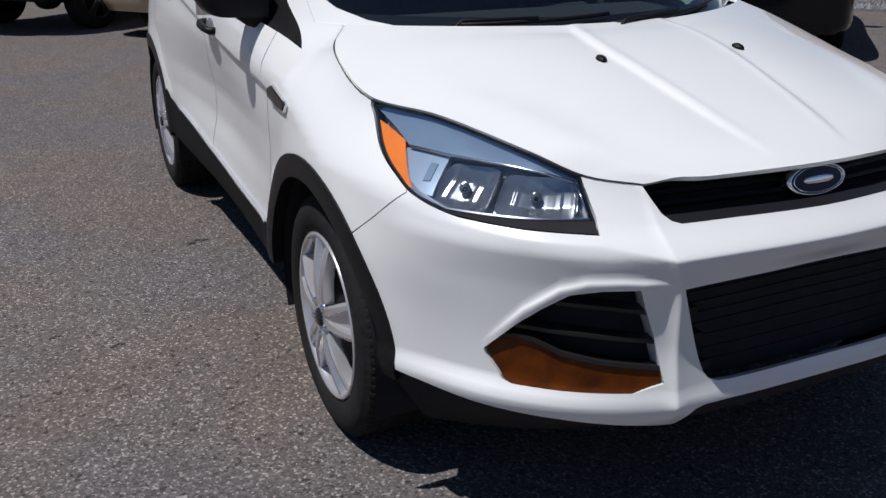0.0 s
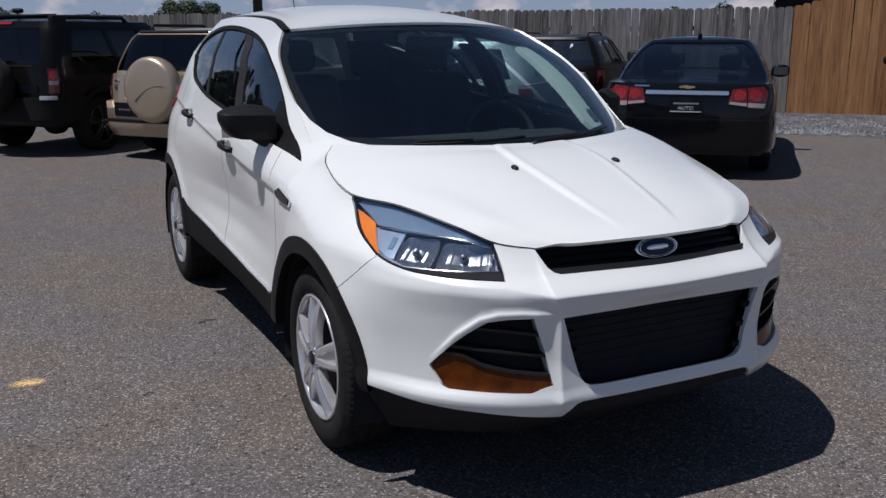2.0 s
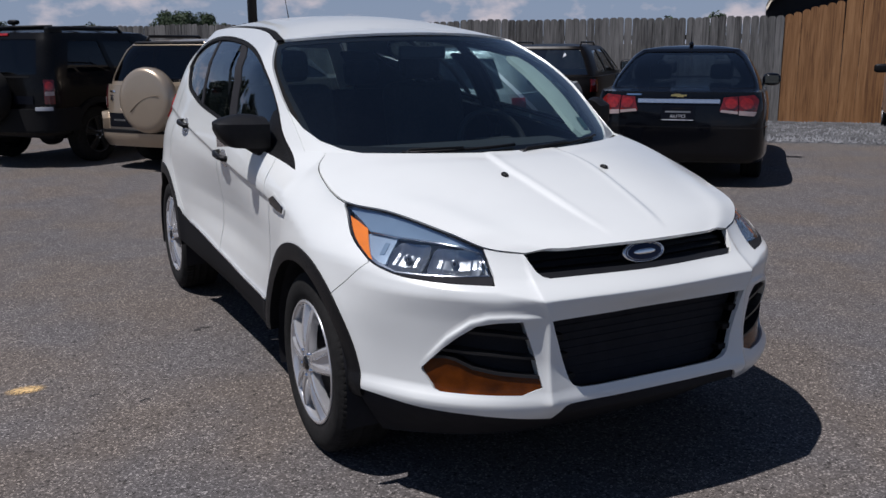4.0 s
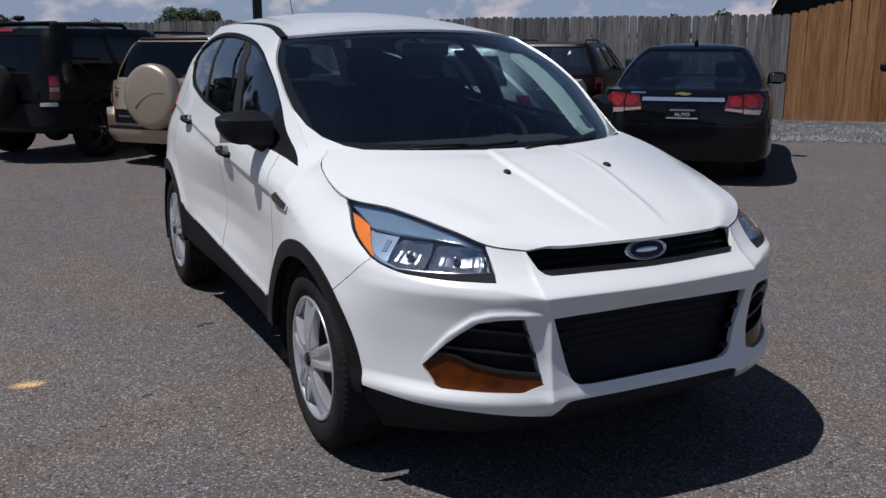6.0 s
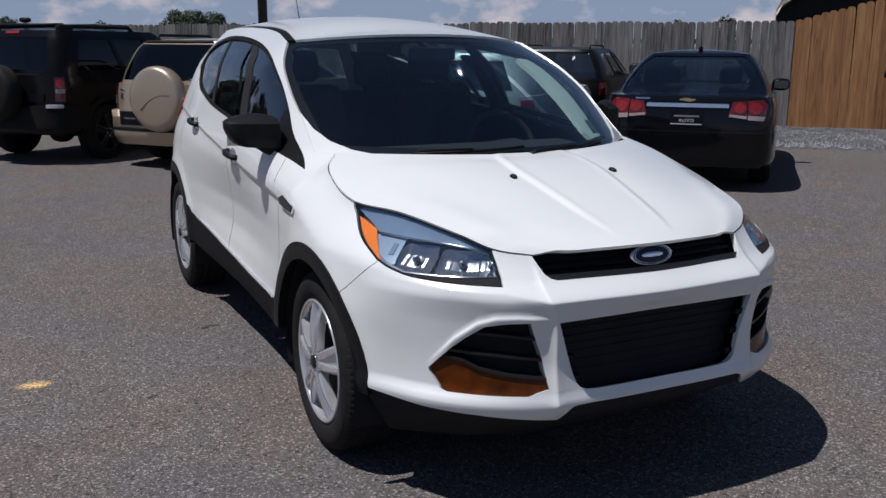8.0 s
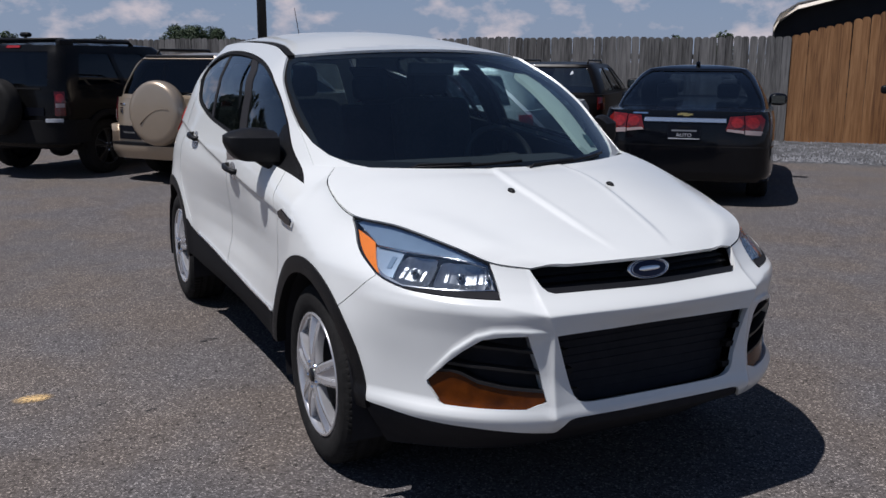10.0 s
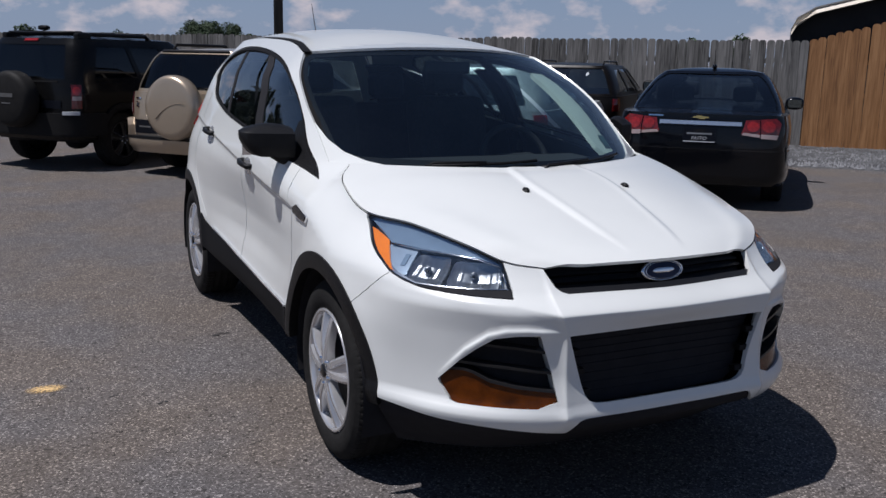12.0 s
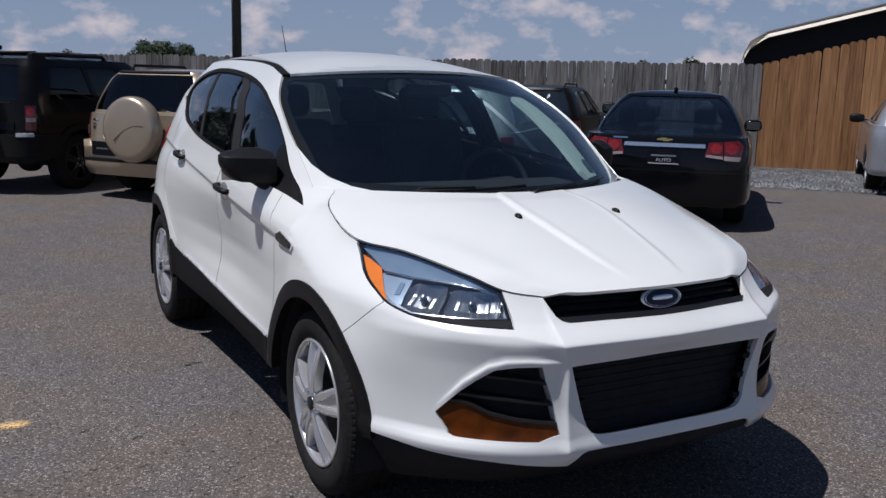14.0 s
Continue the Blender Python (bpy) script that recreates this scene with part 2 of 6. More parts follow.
M_WHITE = mat("white_paint", (.742, .760, .738), .32, coat=.7, vary=.012, scale=6)
M_PLASTIC = mat("black_plastic", (.0085, .0085, .0093), .42, spec=.17, vary=.15, scale=40, bump=.15, bump_scale=900)
M_SATIN = mat("satin_black", (.016, .016, .017), .35, spec=.35, vary=.1)
M_GLOSSBLACK = mat("gloss_black", (.012, .012, .013), .12, vary=.05)
M_RUBBER = mat("tyre_rubber", (.018, .0176, .0173), .85, spec=.10, vary=.25, scale=30, bump=.2, bump_scale=300)
M_SILVER = mat("silver_wheel", (.62, .62, .63), .27, metal=.65, vary=.04, coat=.3)
M_CHROME = mat("chrome", (.85, .85, .86), .08, metal=1.0, vary=.02)
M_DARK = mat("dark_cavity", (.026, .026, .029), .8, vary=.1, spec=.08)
M_SEAL = mat("window_seal", (.009, .009, .010), .7, vary=.1, spec=.1)
M_FRIT = mat("black_frit", (.003, .003, .0035), .7, vary=.1, spec=.1)
M_AMBER = mat("amber_lens", (.85, .22, .02), .15, vary=.06, scale=60, coat=.6)
M_FOGAMBER = mat("fog_amber", (.076, .018, .001), .12, vary=.5, scale=14, coat=.12, spec=.2, bump=.08, bump_scale=160)
M_RED = mat("red_lens", (.27, .012, .009), .10, vary=.28, scale=34, coat=.8)
M_SCREEN = glass_mat("windscreen_glass", (.58, .74, .76), f0=.09)
M_TINT = glass_mat("tinted_glass", (.36, .42, .43), f0=.15)
M_FRONTGLASS = glass_mat("front_door_glass", (.42, .50, .51), f0=.15)
M_LAMPGLASS = glass_mat("lamp_glass", (.90, .94, .97), f0=.10)
M_SEAT = mat("charcoal_cloth", (.045, .044, .046), .9, vary=.15, scale=60)
M_DASH = mat("dash_plastic", (.020, .021, .022), .6, vary=.1)
M_BLUE = mat("blue_enamel", (.004, .010, .045), .3, coat=.1, spec=.25, vary=.05)


# ---------- mesh tools ----------
def part(name, bm, material, parent, label=""):
    """Links a bmesh as one mesh object under a thing or a part."""
    me = bpy.data.meshes.new(name)
    bm.to_mesh(me)
    bm.free()
    me.materials.append(material)
    ob = new(name, me)
    ob.parent = parent
    if label:
        ob["label"] = label
    return ob


def thing(name, m, label, category, group="", kind=""):
    ob = new(name)
    ob.matrix_basis = m
    ob.empty_display_size = .2
    return tagged(ob, label, category, group, kind)


def shade(ob, angle=35):
    me = ob.data
    me.polygons.foreach_set("use_smooth", [True] * len(me.polygons))
    me.set_sharp_from_angle(angle=radians(angle))
    return ob


def grid_mesh(fn, us, vs, bm=None, flip=False):
    """Quads over fn(u, v), with smooth shading."""
    bm = bm or bmesh.new()
    uu, vv = np.meshgrid(us, vs, indexing="ij")
    p = fn(uu.ravel(), vv.ravel())
    ver = [bm.verts.new(q) for q in p]
    nv = len(vs)
    for i in range(len(us) - 1):
        for j in range(nv - 1):
            q = [ver[i * nv + j], ver[(i + 1) * nv + j], ver[(i + 1) * nv + j + 1], ver[i * nv + j + 1]]
            f = bm.faces.new(q[::-1] if flip else q)
            f.smooth = True
    return bm


def inside(poly, x, y):
    """Which of the points lie in the polygon."""
    p = np.asarray(poly, float)
    hit = np.zeros(len(x), bool)
    q = np.roll(p, 1, axis=0)
    for (x1, y1), (x2, y2) in zip(p, q):
        c = (y1 > y) != (y2 > y)
        hit ^= c & (x < (x2 - x1) * (y - y1) / (y2 - y1 + 1e-15) + x1)
    return hit


def dense(poly, step, closed=True):
    p = [Vector(v) for v in poly]
    out = []
    for a, b in zip(p, p[1:] + p[:1] if closed else p[1:]):
        n = max(1, int((b - a).length / step))
        out += [a.lerp(b, k / n) for k in range(n)]
    if not closed:
        out.append(p[-1])
    return out


def shrink(poly, d):
    """The polygon with its edge moved inwards by d (outwards if negative)."""
    p = np.asarray(poly, float)
    area = .5 * np.sum(p[:, 0] * np.roll(p[:, 1], -1) - np.roll(p[:, 0], -1) * p[:, 1])
    t = np.roll(p, -1, 0) - np.roll(p, 1, 0)
    t /= np.linalg.norm(t, axis=1)[:, None] + 1e-12
    nrm = np.c_[-t[:, 1], t[:, 0]] * np.sign(area)
    return p + nrm * d


from mathutils.geometry import delaunay_2d_cdt


def sheet(fn, outer, holes=(), step=.025, lip=.012, push=0.0, side=1, edge=.012, extra=()):
    """A pressed panel on the surface fn(u, v): the outline outer less holes, with its rim turned in by lip.
    side: 1 as built, -1 mirrored in x. push moves it along the normal. Returns mesh data with exact normals."""
    outer = dense(outer, edge)
    holes = [dense(h, edge) for h in holes]
    pts, edges = [], []
    for poly in [outer, *holes]:
        k = len(pts)
        pts += [Vector((q[0], q[1])) for q in poly]
        edges += [(k + i, k + (i + 1) % len(poly)) for i in range(len(poly))]
    o = np.array([tuple(q) for q in outer])
    gx = np.arange(o[:, 0].min() + step / 2, o[:, 0].max(), step)
    gy = np.arange(o[:, 1].min() + step / 2, o[:, 1].max(), step)
    xx, yy = (a.ravel() for a in np.meshgrid(gx, gy))
    keep = inside(shrink(o, step * .3), xx, yy)
    for h in holes:
        keep &= ~inside(shrink([tuple(q) for q in h], -step * .3), xx, yy)
    if len(extra):
        ex = np.asarray(extra, float)
        for k in np.where(keep)[0]:
            keep[k] = np.min((ex[:, 0] - xx[k]) ** 2 + (ex[:, 1] - yy[k]) ** 2) > (step * .55) ** 2
    pts += [Vector(q) for q in zip(xx[keep], yy[keep])]
    if len(extra):
        ex = np.asarray(extra, float)
        ok = inside(shrink(o, .004), ex[:, 0], ex[:, 1])
        for h in holes:
            ok &= ~inside(shrink([tuple(q) for q in h], -.004), ex[:, 0], ex[:, 1])
        pts += [Vector(q) for q in ex[ok]]
    ver, _, faces, *_ = delaunay_2d_cdt(pts, edges, [], 0, 1e-6)
    uv = np.array([tuple(v) for v in ver])
    cen = np.array([uv[list(f)].mean(0) for f in faces])
    ok = inside(o, cen[:, 0], cen[:, 1])
    for h in holes:
        ok &= ~inside([tuple(q) for q in h], cen[:, 0], cen[:, 1])
    faces = [f for f, k in zip(faces, ok) if k]
    # drop slivers cut off from the panel, and points left over
    root = list(range(len(uv)))

    def find(i):
        while root[i] != i:
            root[i] = root[root[i]]
            i = root[i]
        return i

    for f in faces:
        for i in f[1:]:
            root[find(i)] = find(f[0])
    size = {}
    for f in faces:
        size[find(f[0])] = size.get(find(f[0]), 0) + 1
    most = max(size.values())
    faces = [f for f in faces if size[find(f[0])] > most * .1]
    used = sorted({i for f in faces for i in f})
    slot = {i: k for k, i in enumerate(used)}
    faces = [tuple(slot[i] for i in f) for f in faces]
    uv = uv[used]
    e = 2e-3
    P = fn(uv[:, 0], uv[:, 1])
    du = fn(uv[:, 0] + e, uv[:, 1]) - fn(uv[:, 0] - e, uv[:, 1])
    dv = fn(uv[:, 0], uv[:, 1] + e) - fn(uv[:, 0], uv[:, 1] - e)
    N = np.cross(du, dv)
    N /= np.linalg.norm(N, axis=1)[:, None] + 1e-12
    P = P + N * push
    count = {}
    for f in faces:
        for a, b in zip(f, (*f[1:], f[0])):
            count[(a, b)] = 1
    rim = [(a, b) for a, b in count if (b, a) not in count]
    vs, ns = [tuple(p) for p in P], [tuple(q) for q in N]
    fs = [tuple(f) for f in faces]
    if lip:
        for a, b in rim:
            t = Vector(P[b] - P[a])
            out = t.cross(Vector(N[a])).normalized() if t.length > 1e-9 else Vector((0, 0, 1))
            k = len(vs)
            vs += [tuple(P[a]), tuple(P[b]), tuple(P[b] - N[b] * lip), tuple(P[a] - N[a] * lip)]
            ns += [tuple(out)] * 4
            fs.append((k + 1, k, k + 3, k + 2))
    if side < 0:
        vs = [(-x, y, z) for x, y, z in vs]
        ns = [(-x, y, z) for x, y, z in ns]
        fs = [f[::-1] for f in fs]
    return vs, fs, ns


def skin(name, data, material, parent, label=""):
    """Links panel data from sheet() as one mesh part."""
    vs, fs, ns = data
    me = bpy.data.meshes.new(name)
    me.from_pydata(vs, [], fs)
    me.materials.append(material)
    me.polygons.foreach_set("use_smooth", [True] * len(me.polygons))
    me.normals_split_custom_set_from_vertices(ns)
    ob = new(name, me)
    ob.parent = parent
    if label:
        ob["label"] = label
    return ob


def box_bm(sx, sy, sz, m=None, bevel=.01, seg=2, bm=None):
    bm = bm or bmesh.new()
    r = bmesh.ops.create_cube(bm, size=1, matrix=(m or Matrix()) @ Matrix.Diagonal((sx, sy, sz, 1)))
    if bevel:
        ed = list({e for v in r["verts"] for e in v.link_edges})
        bmesh.ops.bevel(bm, geom=ed, offset=bevel, segments=seg, profile=.5, affect="EDGES")
    return bm


def lathe(profile, n=48, m=None, bm=None, closed=False):
    """Profile (r, h) spun round the local x axis."""
    bm = bm or bmesh.new()
    m = m or Matrix()
    rings = []
    for k in range(n):
        a = 2 * math.pi * k / n
        rings.append([bm.verts.new(m @ Vector((h, r * math.cos(a), r * math.sin(a)))) for r, h in profile])
    np_ = len(profile)
    for k in range(n):
        a, b = rings[k], rings[(k + 1) % n]
        for j in range(np_ if closed else np_ - 1):
            i = (j + 1) % np_
            f = bm.faces.new((a[j], b[j], b[i], a[i]))
            f.smooth = True
    return bm


def tube(pts, r, n=8, bm=None, cap=True, taper=None):
    """Round bar along points."""
    bm = bm or bmesh.new()
    p = [Vector(q) for q in pts]
    rings = []
    for i, q in enumerate(p):
        t = (p[min(i + 1, len(p) - 1)] - p[max(i - 1, 0)]).normalized()
        a = t.orthogonal().normalized() if i == 0 else (a0 - t * a0.dot(t)).normalized()
        a0 = a
        b = t.cross(a)
        rr = r if taper is None else r + (taper - r) * i / (len(p) - 1)
        rings.append([bm.verts.new(q + (a * math.cos(2 * math.pi * k / n) + b * math.sin(2 * math.pi * k / n)) * rr) for k in range(n)])
    for a, b in zip(rings, rings[1:]):
        for k in range(n):
            f = bm.faces.new((a[k], a[(k + 1) % n], b[(k + 1) % n], b[k]))
            f.smooth = True
    if cap:
        bm.faces.new(rings[0][::-1])
        bm.faces.new(rings[-1])
    return bm


def prism(poly, axis_m, depth, bevel=0.0, bm=None):
    """2D outline (x, y) extruded by depth along local z, placed by a matrix."""
    bm = bm or bmesh.new()
    a = [bm.verts.new(axis_m @ Vector((x, y, 0))) for x, y in poly]
    b = [bm.verts.new(axis_m @ Vector((x, y, depth))) for x, y in poly]
    n = len(poly)
    fs = [bm.faces.new(a[::-1]), bm.faces.new(b)]
    for i in range(n):
        fs.append(bm.faces.new((a[i], a[(i + 1) % n], b[(i + 1) % n], b[i])))
    if bevel:
        ed = list({e for f in fs for e in f.edges})
        bmesh.ops.bevel(bm, geom=ed, offset=bevel, segments=2, profile=.5, affect="EDGES")
    return bm


def blob(cx, cy, cz, hx, hy, hz, e=.62, n=28, m=None):
    """Rounded box by a superellipsoid."""
    bm = bmesh.new()
    bmesh.ops.create_uvsphere(bm, u_segments=n, v_segments=n // 2, radius=1)
    for v in bm.verts:
        q = v.co.copy()
        v.co = Vector([math.copysign(abs(c) ** e, c) for c in q])
        v.co = Vector((cx + v.co.x * hx, cy + v.co.y * hy, cz + v.co.z * hz))
    if m is not None:
        bm.transform(m)
    for f in bm.faces:
        f.smooth = True
    return bm


# ---------- the lot: asphalt, gravel strip, fences ----------
def asphalt_mat():
    m = bpy.data.materials.new("asphalt")
    m.use_nodes = True
    n, l = m.node_tree.nodes, m.node_tree.links
    b = n["Principled BSDF"]
    b.inputs["Roughness"].default_value = .9
    b.inputs["Specular IOR Level"].default_value = .22
    tc = n.new("ShaderNodeTexCoord")
    vo = n.new("ShaderNodeTexVoronoi")
    vo.inputs["Scale"].default_value = 150
    vo2 = n.new("ShaderNodeTexVoronoi")
    vo2.inputs["Scale"].default_value = 60
    big, mid = n.new("ShaderNodeTexNoise"), n.new("ShaderNodeTexNoise")
    big.inputs["Scale"].default_value, big.inputs["Detail"].default_value = .35, 5
    mid.inputs["Scale"].default_value, mid.inputs["Detail"].default_value = 6, 8
    stone = n.new("ShaderNodeValToRGB")
    cr = stone.color_ramp
    cr.elements[0].position, cr.elements[0].color = 0.0, (.071, .0635, .059, 1)
    cr.elements[1].position, cr.elements[1].color = 1.0, (.36, .326, .298, 1)
    cr.elements.new(.55).color = (.115, .104, .097, 1)
    cr.elements.new(.86).color = (.160, .1445, .137, 1)
    sep = n.new("ShaderNodeSeparateColor")
    l.new(tc.outputs["Object"], vo.inputs["Vector"])
    l.new(tc.outputs["Object"], vo2.inputs["Vector"])
    l.new(tc.outputs["Object"], big.inputs["Vector"])
    l.new(tc.outputs["Object"], mid.inputs["Vector"])
    l.new(vo.outputs["Color"], sep.inputs[0])
    l.new(sep.outputs[0], stone.inputs["Fac"])
    tone = n.new("ShaderNodeMapRange")
    tone.inputs["To Min"].default_value, tone.inputs["To Max"].default_value = .60, 1.26
    mixn = n.new("ShaderNodeMath")
    mixn.operation = "MULTIPLY_ADD"
    mixn.inputs[1].default_value = .45
    half = n.new("ShaderNodeMath")
    half.operation = "MULTIPLY"
    half.inputs[1].default_value = .55
    l.new(mid.outputs["Fac"], half.inputs[0])
    l.new(big.outputs["Fac"], mixn.inputs[0])
    l.new(half.outputs[0], mixn.inputs[2])
    l.new(mixn.outputs[0], tone.inputs["Value"])
    mul = n.new("ShaderNodeMix")
    mul.data_type, mul.blend_type = "RGBA", "MULTIPLY"
    mul.inputs["Factor"].default_value = 1
    l.new(stone.outputs["Color"], mul.inputs["A"])
    l.new(tone.outputs[0], mul.inputs["B"])
    # brown and blue-grey zones, and dark pits between the stones
    zone, zr = n.new("ShaderNodeTexNoise"), n.new("ShaderNodeValToRGB")
    zone.inputs["Scale"].default_value, zone.inputs["Detail"].default_value = 1.1, 4
    zr.color_ramp.elements[0].position, zr.color_ramp.elements[0].color = .40, (.96, .985, 1.04, 1)
    zr.color_ramp.elements[1].position, zr.color_ramp.elements[1].color = .60, (1.05, .995, .935, 1)
    pit, ps, pr = n.new("ShaderNodeTexVoronoi"), n.new("ShaderNodeSeparateColor"), n.new("ShaderNodeValToRGB")
    pit.inputs["Scale"].default_value = 85
    pr.color_ramp.elements[0].position, pr.color_ramp.elements[0].color = .02, (.42, .42, .42, 1)
    pr.color_ramp.elements[1].position, pr.color_ramp.elements[1].color = .09, (1, 1, 1, 1)
    m2, m3 = n.new("ShaderNodeMix"), n.new("ShaderNodeMix")
    for q in (m2, m3):
        q.data_type, q.blend_type = "RGBA", "MULTIPLY"
        q.inputs["Factor"].default_value = 1
    l.new(tc.outputs["Object"], zone.inputs["Vector"])
    l.new(tc.outputs["Object"], pit.inputs["Vector"])
    l.new(zone.outputs["Fac"], zr.inputs["Fac"])
    l.new(pit.outputs["Color"], ps.inputs[0])
    l.new(ps.outputs[0], pr.inputs["Fac"])
    l.new(mul.outputs["Result"], m2.inputs["A"])
    l.new(zr.outputs["Color"], m2.inputs["B"])
    l.new(m2.outputs["Result"], m3.inputs["A"])
    l.new(pr.outputs["Color"], m3.inputs["B"])
    l.new(m3.outputs["Result"], b.inputs["Base Color"])
    bp = n.new("ShaderNodeBump")
    bp.inputs["Strength"].default_value, bp.inputs["Distance"].default_value = .45, .006
    l.new(vo2.outputs["Distance"], bp.inputs["Height"])
    l.new(bp.outputs["Normal"], b.inputs["Normal"])
    return m


M_ASPHALT = asphalt_mat()
bm = bmesh.new()
bmesh.ops.create_grid(bm, x_segments=40, y_segments=40, size=600)
ground = part("ground", bm, M_ASPHALT, None)
tagged(ground, "worn grey-brown asphalt of the car lot with pale aggregate", "asphalt", kind="structure")


def wood_mat(name, lo, hi, dark):
    m = bpy.data.materials.new(name)
    m.use_nodes = True
    n, l = m.node_tree.nodes, m.node_tree.links
    b = n["Principled BSDF"]
    b.inputs["Roughness"].default_value = .8
    tc, mp = n.new("ShaderNodeTexCoord"), n.new("ShaderNodeMapping")
    mp.inputs["Scale"].default_value = (14, 14, .9)
    oi = n.new("ShaderNodeObjectInfo")
    off = n.new("ShaderNodeVectorMath")
    off.operation = "ADD"
    sc = n.new("ShaderNodeVectorMath")
    sc.operation = "SCALE"
    sc.inputs[0].default_value = (37, 19, 53)
    l.new(oi.outputs["Random"], sc.inputs["Scale"])
    l.new(tc.outputs["Object"], off.inputs[0])
    l.new(sc.outputs[0], off.inputs[1])
    l.new(off.outputs[0], mp.inputs["Vector"])
    no = n.new("ShaderNodeTexNoise")
    no.inputs["Scale"].default_value, no.inputs["Detail"].default_value, no.inputs["Distortion"].default_value = 2.2, 8, .6
    l.new(mp.outputs[0], no.inputs["Vector"])
    add = n.new("ShaderNodeMath")
    add.operation = "MULTIPLY_ADD"
    add.inputs[1].default_value = .30
    l.new(oi.outputs["Random"], add.inputs[0])
    l.new(no.outputs["Fac"], add.inputs[2])
    rm = n.new("ShaderNodeValToRGB")
    rm.color_ramp.elements[0].position, rm.color_ramp.elements[0].color = .36, (*dark, 1)
    rm.color_ramp.elements[1].position, rm.color_ramp.elements[1].color = .90, (*hi, 1)
    rm.color_ramp.elements.new(.60).color = (*lo, 1)
    l.new(add.outputs[0], rm.inputs["Fac"])
    l.new(rm.outputs["Color"], b.inputs["Base Color"])
    bp = n.new("ShaderNodeBump")
    bp.inputs["Strength"].default_value, bp.inputs["Distance"].default_value = .5, .006
    l.new(no.outputs["Fac"], bp.inputs["Height"])
    l.new(bp.outputs["Normal"], b.inputs["Normal"])
    return m


M_GREYWOOD = wood_mat("weathered_boards", (.120, .116, .110), (.225, .217, .205), (.032, .030, .028))
M_TANWOOD = wood_mat("cedar_boards", (.265, .124, .045), (.39, .200, .083), (.135, .058, .021))

CORNER = Vector((11.45, 9.5, 0))
ALONG = Vector((.70, -.714, 0)).normalized()
AWAY = Vector((-ALONG.y, ALONG.x, 0))


def board_mesh(name, w, h, mat_):
    """Dog-eared upright fence board, its foot at the origin."""
    bm = bmesh.new()
    out = [(-w / 2, 0), (w / 2, 0), (w / 2, h - .05), (w * .42, h - .02), (w * .22, h), (-w * .22, h), (-w * .42, h - .02), (-w / 2, h - .05)]
    prism(out, Matrix(((1, 0, 0, 0), (0, 0, 1, 0), (0, 1, 0, 0), (0, 0, 0, 1))), .02, 0, bm)
    bmesh.ops.recalc_face_normals(bm, faces=bm.faces)
    me = bpy.data.meshes.new(name)
    bm.to_mesh(me)
    bm.free()
    me.materials.append(mat_)
    return me


def fence(name, start, step, count, top, w, mat_, label, pitch):
    """A run of upright boards on two rails, with posts behind. top(i) gives each board's height."""
    root = thing(name, Matrix(), label, "fence", kind="structure")
    me = board_mesh("board", w, 2.0, mat_)
    az = math.atan2(step.y, step.x)
    for i in range(count):
        b = new("board", me)
        b.parent = root
        p = start + step * (i * pitch)
        h = top(i) + random.uniform(-.012, .012)
        b.matrix_basis = Matrix.Translation(p + AWAY * random.uniform(-.004, .004)) @ pose(0, 0, 0, 0, random.uniform(-.35, .35), math.degrees(az)) @ Matrix.Diagonal((1, 1, h / 2.0, 1))
    L = count * pitch
    for z in (.35, 1.0, 1.6):
        bm = box_bm(L, .05, .09, Matrix.Translation(start + step * (L / 2 - pitch / 2) + AWAY * .055 + Vector((0, 0, z))) @ pose(0, 0, 0, 0, 0, math.degrees(az)), .004, 1)
        part("rail", bm, mat_, root)
    for k in range(int(L / 2.4) + 1):
        bm = box_bm(.1, .1, 1.85, Matrix.Translation(start + step * (k * 2.4) + AWAY * .13 + Vector((0, 0, .925))) @ pose(0, 0, 0, 0, 0, math.degrees(az)), .005, 1)
        part("post", bm, mat_, root)
    return root


fence("fence_grey", CORNER - ALONG * .02, -ALONG, 235, lambda i: 1.97 + .012 * math.sin(i * .37) + .0 * i, .1435, M_GREYWOOD,
                   "weathered grey board fence behind the parked cars", .146)
fence("fence_tan", CORNER + ALONG * .125, ALONG, 56, lambda i: 2.0 + .039 * i, .1435, M_TANWOOD,
                  "newer tan cedar board fence with dog-eared tops", .146)


# ---------- the white suv ----------
suv = thing("suv", Matrix(), "white compact suv with black plastic cladding on the asphalt", "car")
Y_S = plan_s


def body2(s, z):
    """Outer skin on both sides of the middle: negative s is mirrored."""
    s = np.asarray(s, float)
    p = body(np.abs(s), z)
    p[:, 0] *= np.where(s < 0, -1, 1)
    return p


def arch(y0, r, n=40, a0=0, a1=360):
    """Circle round a wheel, as (s, z)."""
    return [(Y_S(y0 + r * math.cos(radians(a))), .345 + r * math.sin(radians(a))) for a in np.linspace(a0, a1, n, endpoint=a1 - a0 < 360)]


LAMP_LOW = [tuple(q) for q in catmull([(1.354, .957), (1.255, .896), (1.113, .843), (1.047, .819), (.933, .795), (.834, .789), (.70, .786), (.581, .783)], 48)] + [(.589, .812), (.63, .879)]
LAMP = LAMP_LOW + [(.645, .93), (1.0, .985), (1.33, .998), (1.372, .99), (1.364, .972)]
FOG = [(.491, .677), (.57, .674), (.638, .662), (.70, .622), (.753, .58), (.834, .505), (.828, .492), (.785, .443), (.76, .437), (.491, .438), (.425, .460), (.45, .561)]
UPPER = [(.474, .868), (.433, .816), (.412, .803), (.385, .797), (-.385, .797), (-.412, .803), (-.433, .816), (-.474, .868), (-.474, .92), (.474, .92)]
